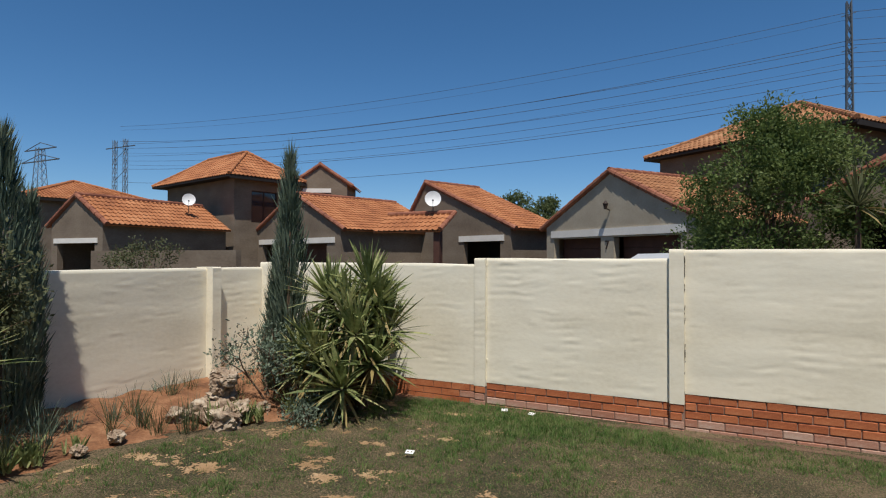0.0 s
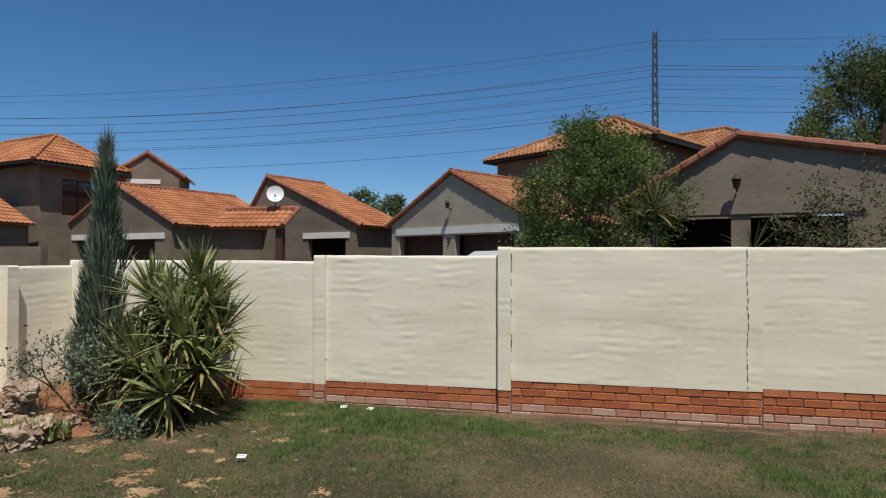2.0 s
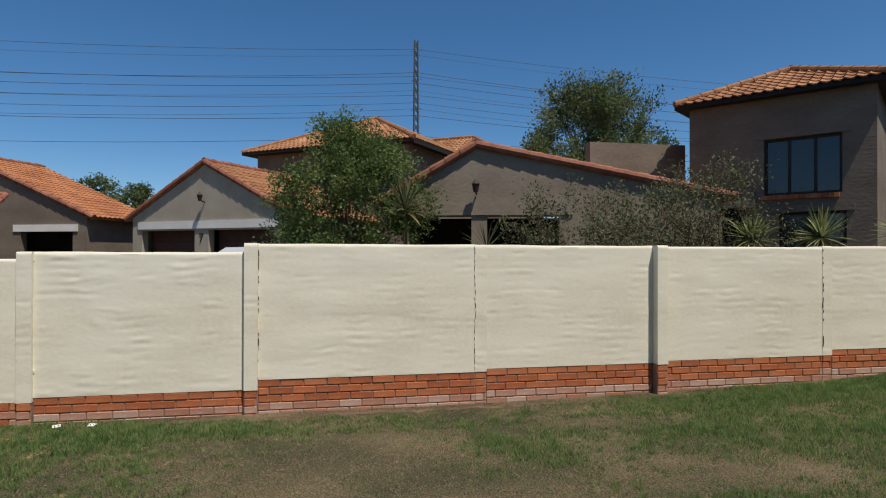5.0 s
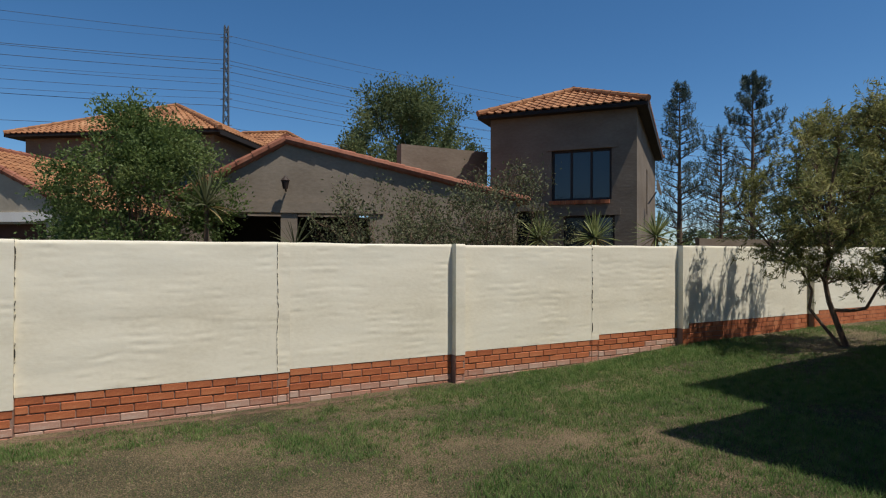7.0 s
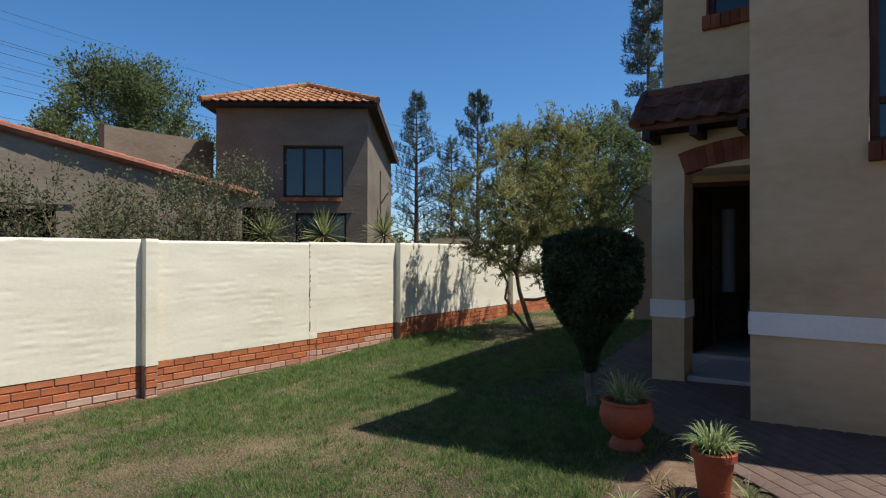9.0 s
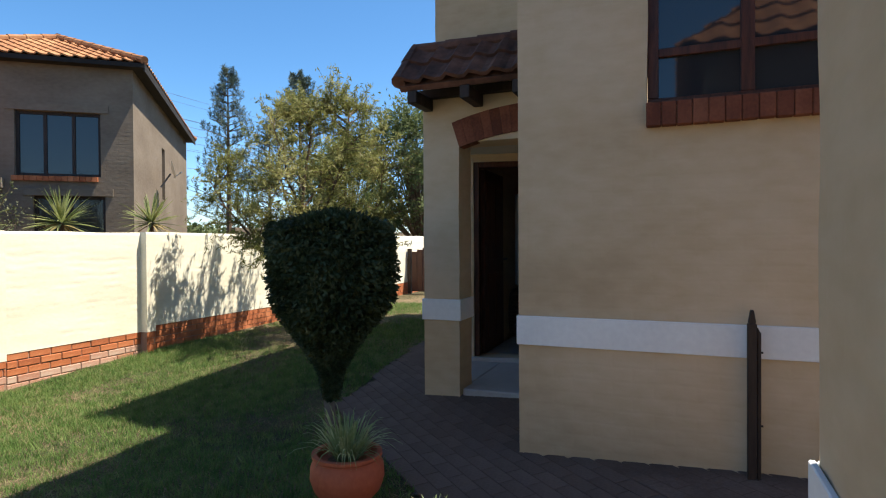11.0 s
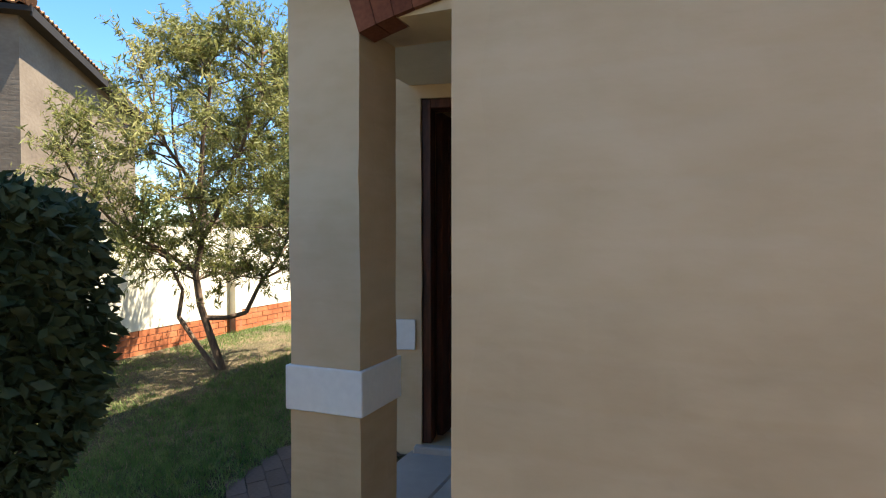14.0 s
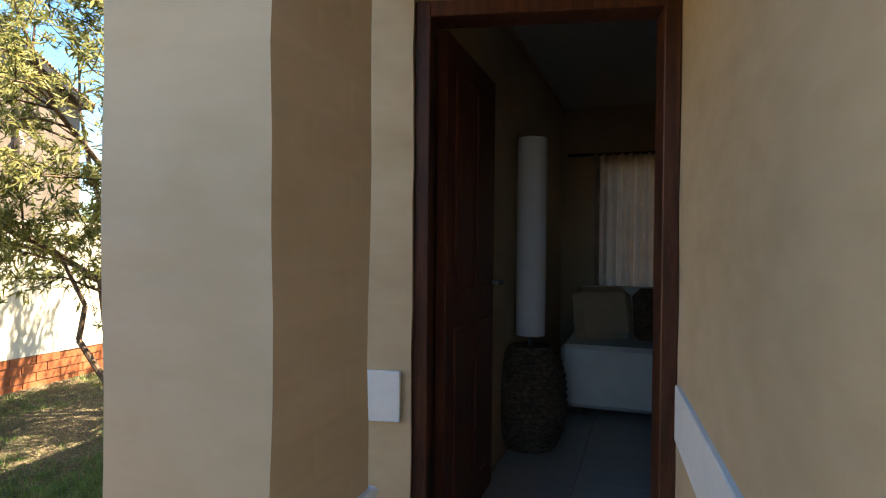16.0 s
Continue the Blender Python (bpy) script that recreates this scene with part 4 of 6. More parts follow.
def crown_tree(name, label, place, height, radius, mat, n, size, seed, trunk=0.12, base=0.3, aspect=0.45):
    """A broad tree: a forking trunk, and a crown of many small leaves in uneven clumps."""
    c = tagged(empty(name, place), label, "tree")
    rng = random.Random(seed)
    g = np.random.default_rng(seed)
    bm = bmesh.new()
    top = Vector((0, 0, height * base))
    tube(bm, (0, 0, 0), top, trunk, trunk * 0.8, 9)
    centres = []
    for k in range(80):
        a, t = rng.uniform(0, 2 * math.pi), rng.random()
        z = height * (base + (1 - base) * (0.12 + 0.84 * t))
        w = radius * (0.35 + 0.65 * math.sin(math.pi * min(1, 0.25 + 0.72 * t))) * math.sqrt(rng.uniform(0.05, 1.0)) * 0.85
        q = Vector((w * math.cos(a), w * math.sin(a), z))
        mid = top.lerp(q, 0.5) + Vector((0, 0, 0.06 * height))
        tube(bm, top, mid, trunk * 0.3, trunk * 0.16, 6)
        tube(bm, mid, q, trunk * 0.16, trunk * 0.05, 5)
        centres.append((q, q))
    bm_object("trunk", bm, BARK, c, True)
    t = np.array([tuple(q) for q, _ in centres])
    i = g.integers(0, len(t), n)
    sz = radius * g.uniform(0.14, 0.28, len(t))
    sprays = 18
    heads = g.normal(0, 1, (len(t), sprays, 3))
    heads = heads / np.linalg.norm(heads, axis=2)[:, :, None] * g.uniform(0.55, 1.1, (len(t), sprays, 1)) * sz[:, None, None]
    heads[:, :, 2] += 0.3 * sz[:, None]
    j = g.integers(0, sprays, n)
    away = heads[i, j]
    off = away + g.normal(0, 1, (n, 3)) * sz[i][:, None] * 0.2 * np.array((1, 1, 0.75)) + away * np.clip(g.normal(0, 0.15, (n, 1)), -0.4, 0.2)
    inner = g.random(n) < 0.16
    off[inner] *= 0.5
    leaves("leaves", t[i] + off, off / (np.linalg.norm(off, axis=1)[:, None] + 1e-6) + np.array((0, 0, 0.2)), size, mat, c, aspect, seed + 1, 0.2)


crown_tree("tree", "round bright green garden tree behind the wall", (0.42, 13.0, 0.65), 3.5, 1.75, LEAF_GREEN, 46000, 0.066, 21, 0.05, 0.05, 0.5)
crown_tree("tree", "large spreading green tree above the roofs", (13.6, 30, 0.65), 9.4, 4.5, LEAF_FAR, 52000, 0.155, 22, 0.2, 0.3, 0.5)
crown_tree("tree", "dense dark green tree beyond the garden wall", (24.0, 10.6, 0.5), 6.6, 3.0, LEAF_FAR, 17000, 0.15, 23, 0.2, 0.15)
crown_tree("tree", "dense dark green tree beyond the garden wall", (20.0, 11.6, 0.5), 4.6, 2.0, LEAF_FAR, 12000, 0.13, 24, 0.15, 0.1)


crown_tree("tree", "small distant tree between two roofs", (-13.2, 44.4, 0.5), 5.7, 2.1, LEAF_FAR, 9000, 0.2, 25, 0.12, 0.15)


crown_tree("tree", "small distant tree between two roofs", (-15.5, 43.5, 0.5), 6.1, 2.3, LEAF_FAR, 9000, 0.2, 26, 0.12, 0.15)


def pine(place, height, radius, seed, n=5200):
    """A tall pine: a straight tapering trunk, whorls of limbs and needle tufts that turn up."""
    c = tagged(empty("pine_tree", place), "tall thin blue-green pine against the sky", "tree", group="pines beyond the houses")
    rng, g = random.Random(seed), np.random.default_rng(seed)
    bm = bmesh.new()
    tube(bm, (0, 0, 0), (0, 0, height * 0.97), 0.2 * height / 12, 0.02, 9)
    spots = []
    z = height * 0.15
    while z < height * 0.97:
        t = (z / height - 0.15) / 0.85
        reach = radius * (1 - t) ** 0.75 * rng.uniform(0.65, 1.1) + 0.15
        for k in range(4):
            a = rng.uniform(0, 2 * math.pi)
            e = Vector((reach * math.cos(a), reach * math.sin(a), z + reach * rng.uniform(0.25, 0.55)))
            tube(bm, (0, 0, z), e, 0.035, 0.01, 5)
            for s in (0.35, 0.56, 0.78, 1.0):
                spots.append(Vector((0, 0, z)).lerp(e, s))
        z += height * rng.uniform(0.028, 0.045)
    bm_object("trunk", bm, BARK, c, True)
    t = np.array([tuple(s) for s in spots])
    i = g.integers(0, len(t), n)
    s = height / 12
    d = g.normal(0, 1, (n, 3)) * np.array((0.8, 0.8, 0.5)) + np.array((0, 0, 0.9))
    d /= np.linalg.norm(d, axis=1)[:, None]
    root = t[i] + np.array((0, 0, 1.0)) * g.uniform(-0.1, 0.42, (n, 1)) * s
    leaves("needles", root + d * 0.11 * s, d, 0.25 * s, NEEDLE, c, 0.13, seed, 0.0, 0.3)


pine((29.1, 25.0, 0.6), 11.1, 2.5, 31, 11000)
pine((36.0, 25.0, 0.6), 12.6, 4.6, 32, 18000)
pine((31.5, 24.0, 0.6), 8.5, 2.6, 36, 6000)
pine((32.0, 11.3, 0.2), 15.8, 3.5, 33, 15000)
pine((49.0, 19.5, 0.4), 14.0, 4.0, 34, 8000)


def cypress(place, height, radius, seed):
    c = tagged(empty("cypress", place), "narrow grey-green cypress in the garden bed", "tree", group="cypresses")
    g, rng = np.random.default_rng(seed), random.Random(seed)
    bm = bmesh.new()
    tube(bm, (0, 0, 0), (0, 0, height * 0.9), 0.05, 0.01, 8)
    bm_object("trunk", bm, BARK, c, True)
    roots, tips_ = [], []
    n = 2600
    t = g.uniform(0.05, 1.0, n)
    az = g.uniform(0, 2 * math.pi, n)
    lobes = 1 + 0.22 * np.sin(3 * az + 9 * t)
    r = radius * np.interp(t, (0, 0.25, 0.6, 0.85, 1.0), (0.7, 1.0, 0.75, 0.36, 0.05)) * lobes * g.uniform(0.25, 1.0, n) ** 0.5
    p = np.stack([r * np.cos(az), r * np.sin(az), t * height], 1)
    tip = p + np.stack([0.06 * np.cos(az), 0.06 * np.sin(az), g.uniform(0.1, 0.3, n)], 1) + g.normal(0, 0.03, (n, 3))
    blades("foliage", p, tip, 0.022, CYPRESS, c, seed, 0.0, 2)


cypress((-5.02, 6.80, 0.0), 2.9, 0.2, 41)
cypress((-5.22, 6.86, 0.0), 1.75, 0.2, 43)
cypress((-5.88, 4.08, 0.0), 2.75, 0.33, 42)
cypress((-6.17, 4.47, 0.0), 2.2, 0.12, 44)


def rosette(root, tip, centre, length, n, rng, up=0.35):
    """Sword leaves that stand out all round from one head."""
    for _ in range(n):
        a, e = rng.uniform(0, 2 * math.pi), rng.uniform(-0.45, 1.4)
        ln = length * rng.uniform(0.75, 1.1)
        d = Vector((math.cos(a) * math.cos(e), math.sin(a) * math.cos(e), math.sin(e)))
        root.append(tuple(Vector(centre) + d * 0.04))
        tip.append(tuple(Vector(centre) + d * ln))


def yucca(name, place, heads, length, n, label, mat=YUCCA, seed=1, width=0.045):
    c = tagged(empty(name, place), label, "plant")
    rng = random.Random(seed)
    root, tip = [], []
    bm = bmesh.new()
    for q in heads:
        tube(bm, (q[0] * 0.3, q[1] * 0.3, 0), q, 0.05, 0.04, 8)
        rosette(root, tip, q, length, n, rng)
    bm_object("stem", bm, BARK, c, True)
    blades("leaves", np.array(root), np.array(tip), width, mat, c, seed, 0.08, 4)
    root, tip = [], []
    for q in heads:
        for _ in range(n // 6):
            a = rng.uniform(0, 2 * math.pi)
            root.append((q[0], q[1], q[2] - 0.03))
            tip.append((q[0] + 0.7 * length * math.cos(a), q[1] + 0.7 * length * math.sin(a), q[2] - rng.uniform(0.1, 0.45)))
    blades("dry_leaves", np.array(root), np.array(tip), width, DRY, c, seed, 0.15, 4)


yucca("yucca", (-4.05, 6.75, 0.0), [(-0.30, 0, 1.25), (0.12, 0.15, 1.42), (0.30, 0.05, 1.2), (0.02, -0.1, 1.15), (-0.3, -0.25, 0.7), (0.22, -0.25, 0.9), (0.2, -0.45, 0.36), (0.42, -0.2, 0.6), (-0.5, -0.2, 0.5), (-0.15, -0.35, 0.55), (0.0, 0.0, 0.95), (0.4, 0.1, 0.9)], 0.55, 95, "large clump of green yuccas with some yellowed leaves", YUCCA, 51, 0.056)
yucca("yucca", (-5.1, 3.35, 0.02), [(0, 0, 0.9), (0.15, -0.2, 0.5)], 0.6, 60, "yucca clump at the shaded bed corner", YUCCA, 52)
for k, (x, y, z) in enumerate(((8.12, 11.2, 2.0), (9.31, 10.8, 2.05), (10.98, 10.6, 2.1))):
    yucca("yucca", (x, y, 0.42), [(0, 0, z - 0.42)], 0.66, 95, "spiky yucca in the neighbour's garden", YUCCA, 60 + k)
yucca("yucca", (1.5, 12.2, 0.6), [(0, 0, 1.95)], 0.8, 60, "drooping dracaena beside the garage", LEAF_GREY, 66, 0.05)
yucca("yucca", (2.9, 11.5, 0.6), [(0, 0, 1.2)], 0.6, 24, "thin spiky plant before the garage", LEAF_GREY, 67, 0.03)


def shrub(place, height, radius, seed, n, mat=LEAF_GREY, size=0.06, label="sparse grey-green thorny shrub behind the wall"):
    c = tagged(empty("shrub", place), label, "shrub", group="shrubs behind the wall")
    rng = random.Random(seed)
    bm, tips = bmesh.new(), []
    for k in range(6):
        a = 2 * math.pi * k / 6 + rng.uniform(-0.3, 0.3)
        branching(bm, (0.06 * math.cos(a), 0.06 * math.sin(a), 0), (radius * 0.5 * math.cos(a), radius * 0.5 * math.sin(a), height * 0.5), 0.017, height * 0.42, 3, rng, tips, 0.5, 0.15)
    bm_object("stems", bm, BARK, c, True)
    tips = [t for t in tips if t[0].z > min(0.3, 0.3 * height)]
    p, o = leaf_cloud(tips, n, 0.075, seed)
    leaves("leaves", p, o, size, mat, c, 0.45, seed)


for k, (x, y, hh, rr) in enumerate(((4.3, 11.0, 2.25, 1.1), (5.2, 10.6, 1.7, 1.0), (5.9, 10.9, 2.5, 1.5), (6.9, 11.0, 2.9, 1.3), (7.6, 11.4, 2.0, 0.8))):
    shrub((x, y, 0.42), hh, rr, 70 + k, 2800, LEAF_GREY, 0.062)


# ---- houses across the wall ----
GROUND_FAR = 0.6


def gable_house(place, turn, width, apex, depth, eave, ridge, label, openings=(), lintel=None, overhang=0.05, tile=None, beam=None, plaster=None):
    """A single-storey house with its gable to -y of its own frame. Origin: the facade's left foot. apex: where the ridge stands along the facade.
    openings: (x0, x1, z0, z1, kind) in the facade."""
    h = tagged(empty("house", (place[0], place[1], 0), turn), label, "house", group="houses beyond the wall")
    holes = [o[:4] for o in openings]
    # plaster: facade colour with the sunlight painted in; the other walls stay GREY
    boxes("wall", wall_spans(width, GROUND_FAR - 0.3, eave, 0.25, holes), plaster or GREY, h)
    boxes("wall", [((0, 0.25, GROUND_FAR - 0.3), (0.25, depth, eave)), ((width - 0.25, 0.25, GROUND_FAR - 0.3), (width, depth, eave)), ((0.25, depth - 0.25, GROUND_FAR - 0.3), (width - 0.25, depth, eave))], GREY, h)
    vs = [(0, 0, eave), (width, 0, eave), (apex, 0, ridge)] + [(0, 0.25, eave), (width, 0.25, eave), (apex, 0.25, ridge)]
    mesh_object("gable", vs, [(0, 1, 2), (5, 4, 3), (0, 3, 4, 1), (1, 4, 5, 2), (2, 5, 3, 0)], plaster or GREY, h)
    for x0, x1, z0, z1, kind in openings:
        if kind == "garage":
            boxes("garage_door", [((x0, 0.45, z0 + 0.5 * k), (x1, 0.50, min(z1, z0 + 0.5 * k + 0.49))) for k in range(int((z1 - z0) / 0.5) + 1)], GARAGE, h)
        elif kind == "window":
            boxes("window_frame", [((x0, 0.1, z0), (x1, 0.16, z0 + 0.06)), ((x0, 0.1, z1 - 0.06), (x1, 0.16, z1)), ((x0, 0.1, z0 + 0.06), (x0 + 0.06, 0.16, z1 - 0.06)), ((x1 - 0.06, 0.1, z0 + 0.06), (x1, 0.16, z1 - 0.06)), (((x0 + x1) / 2 - 0.03, 0.1, z0 + 0.06), ((x0 + x1) / 2 + 0.03, 0.16, z1 - 0.06))], BLACK_WOOD, h)
            box("window_pane", (x0, 0.12, z0), (x1, 0.126, z1), GLASS, h)
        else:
            # near-black sheet that paints the shade inside the opening
            box("recess_shade", (x0, 1.6, z0), (x1, 1.65, z1), DARK, h)
    if lintel:
        for x0, x1, z0, z1 in lintel:
            box("lintel", (x0, -0.04, z0), (x1, 0.0 - 0.002, z1), beam or GREY_LIGHT, h)
    tile = tile or TILE
    for side in (0, 1):
        run = apex if side == 0 else width - apex
        drop = ridge - eave
        slope = Vector((run if side == 0 else -run, 0, drop)).normalized()
        extra = 0.3 / math.cos(math.atan2(drop, run))
        o = Vector((0 if side == 0 else width, -overhang, eave + 0.06)) - slope * extra
        ln = math.hypot(run, drop) + extra
        tiled("roof", o, (0, 1, 0), slope, [(0, 0), (depth + 2 * overhang, 0), (depth + 2 * overhang, ln), (0, ln)], tile, h, (0.23, 0.31))
    bm = bmesh.new()
    top = Vector((apex, -overhang, ridge + 0.08))
    caps(bm, top, top + Vector((0, depth + 2 * overhang, 0)), 0.11)
    for side in (0, 1):
        run = apex if side == 0 else width - apex
        sl = (ridge - eave) / run
        e = Vector((-0.3 if side == 0 else width + 0.3, 0.03 - overhang, eave - 0.3 * sl + 0.06))
        caps(bm, e, Vector((apex, 0.03 - overhang, ridge + 0.06)), 0.11)
    bm_object("ridge_cap", bm, BARGE, h, True)
    return h


def hip_house(place, turn, width, depth, eave, rise, label, windows=(), overhang=0.45, ridge_in=None, sides=(), tile=None):
    """A two-storey block with a hipped roof, facade along x at y = 0 of its own frame. windows on the facade, sides: on the x = width face."""
    h = tagged(empty("house", (place[0], place[1], 0), turn), label, "house", group="houses beyond the wall")
    boxes("wall", wall_spans(width, GROUND_FAR - 0.3, eave, 0.25, [w[:4] for w in windows]), GREY, h)
    east = Matrix.Translation((width, 0.25, 0)) @ Matrix.Rotation(radians(90), 4, "Z")
    boxes("wall", wall_spans(depth - 0.25, GROUND_FAR - 0.3, eave, 0.25, [w[:4] for w in sides]), GREY, h, 0.0, east)
    boxes("wall", [((0, 0.25, GROUND_FAR - 0.3), (0.25, depth, eave)), ((0.25, depth - 0.25, GROUND_FAR - 0.3), (width - 0.25, depth, eave))], GREY, h)

    def fit_window(m, x0, x1, z0, z1, lights):
        f = 0.06
        bars = [((x0, 0.08, z0), (x1, 0.15, z0 + f)), ((x0, 0.08, z1 - f), (x1, 0.15, z1)), ((x0, 0.08, z0 + f), (x0 + f, 0.15, z1 - f)), ((x1 - f, 0.08, z0 + f), (x1, 0.15, z1 - f))]
        for k in range(1, lights):
            c = x0 + (x1 - x0) * k / lights
            bars.append(((c - 0.03, 0.083, z0 + f), (c + 0.03, 0.147, z1 - f)))
        boxes("window_frame", bars, BLACK_WOOD, h, 0.0, m)
        box("window_pane", (x0, 0.11, z0), (x1, 0.116, z1), GLASS, h, 0.0, m)

    for x0, x1, z0, z1, lights, sill_ in windows:
        fit_window(None, x0, x1, z0, z1, lights)
        if sill_ == "brick":
            for k in range(int((x1 - x0 + 0.1) / 0.11)):
                box("brick", (x0 - 0.05 + 0.11 * k + 0.004, -0.06, z0 - 0.10), (x0 - 0.05 + 0.11 * (k + 1) - 0.004, 0.06, z0 - 0.003), BRICK, h)
            box("lintel", (x0 - 0.15, -0.03, z1 + 0.003), (x1 + 0.15, -0.002, z1 + 0.16), GREY, h)
        elif sill_ == "beam":
            box("lintel", (x0 - 0.08, -0.12, z1 + 0.003), (x1 + 0.2, -0.002, z1 + 0.2), GREY_WARM, h)
        elif sill_ == "pale":
            box("lintel", (x0 - 0.15, -0.05, z1 + 0.02), (x1 + 0.15, -0.002, z1 + 0.2), GREY_LIGHT, h)
    for x0, x1, z0, z1, lights, _ in sides:
        fit_window(east, x0, x1, z0, z1, lights)
    tile = tile or TILE
    o = overhang
    W, D = width + 2 * o, depth + 2 * o
    hip = min(W, D) / 2 if ridge_in is None else ridge_in
    z = eave - 0.05
    if W >= D:
        r0, r1 = Vector((-o + hip, depth / 2, z + rise)), Vector((width + o - hip, depth / 2, z + rise))
    else:
        r0, r1 = Vector((width / 2, -o + hip, z + rise)), Vector((width / 2, depth + o - hip, z + rise))
    c = [Vector((-o, -o, z)), Vector((width + o, -o, z)), Vector((width + o, depth + o, z)), Vector((-o, depth + o, z))]
    quads = [(c[0], c[1], r1, r0), (c[1], c[2], r1, r1), (c[2], c[3], r0, r1), (c[3], c[0], r0, r0)] if W >= D else [(c[0], c[1], r0, r0), (c[1], c[2], r1, r0), (c[2], c[3], r1, r1), (c[3], c[0], r0, r1)]
    for a, b, p, q in quads:
        u = (b - a).normalized()
        w = (p - a) - u * (p - a).dot(u)
        v = w.normalized()
        poly = [(0, 0), ((b - a).length, 0), ((p - a).dot(u), w.length)]
        if (p - q).length > 0.01:
            poly.append(((q - a).dot(u), w.length))
        tiled("roof", a, u, v, poly, tile, h, (0.22, 0.31))
    bm = bmesh.new()
    up = Vector((0, 0, 0.05))
    caps(bm, r0 + up, r1 + up, 0.10)
    for k, e in enumerate(c):
        near = min((r0, r1), key=lambda r: (r - e).length)
        caps(bm, e + up, near + up, 0.09)
    bm_object("ridge_cap", bm, tile, h, True)
    # soffit and fascia near-black: the shade under the eave is put into their colour
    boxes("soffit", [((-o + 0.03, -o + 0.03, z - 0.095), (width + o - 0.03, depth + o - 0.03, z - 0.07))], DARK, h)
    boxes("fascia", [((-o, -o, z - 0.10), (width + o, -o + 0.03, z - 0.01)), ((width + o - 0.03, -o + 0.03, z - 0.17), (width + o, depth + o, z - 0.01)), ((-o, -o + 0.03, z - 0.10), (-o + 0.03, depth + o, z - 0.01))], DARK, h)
    return h


def between(a, b):
    return math.degrees(math.atan2(b[1] - a[1], b[0] - a[0])), math.hypot(b[0] - a[0], b[1] - a[1])


def dish(place, turn, r, label="white satellite dish on a bracket"):
    c = tagged(empty("satellite_dish", place, turn), label, "satellite dish", group="satellite dishes")
    bm = bmesh.new()
    prof = [(r * k / 8, 0.25 * r * (k / 8) ** 2) for k in range(9)]
    lathe(bm, prof, (0, 0, 0), 28)
    bmesh.ops.transform(bm, matrix=pose(0, 0, 0, 76, 0, 0), verts=bm.verts)
    bm_object("reflector", bm, DISH, c, True)
    bm = bmesh.new()
    tube(bm, (0, 0.02, -0.1), (0, 0.25, -r * 1.9), 0.022, 0.022)
    tube(bm, (0, -0.05, -r * 0.8), (0, -r * 0.95, -r * 0.25), 0.012, 0.012)
    tube(bm, (0, -r * 0.95, -r * 0.3), (0, -r * 0.9, -r * 0.15), 0.035, 0.035)
    bm_object("arm", bm, GALV, c, True)


def wall_lamp(place, turn):
    c = tagged(empty("wall_lamp", place, turn), "small dark outdoor wall lamp on the gable", "wall lamp", group="gable lamps")
    bm = bmesh.new()
    tube(bm, (0, 0, 0), (0, -0.18, 0.05), 0.02, 0.02)
    lathe(bm, [(0.0, 0.02), (0.05, 0.03), (0.085, 0.2), (0.10, 0.21), (0.02, 0.30), (0.0, 0.32)], (0, -0.2, 0), 12)
    bm_object("lantern", bm, BLACK_WOOD, c, True)


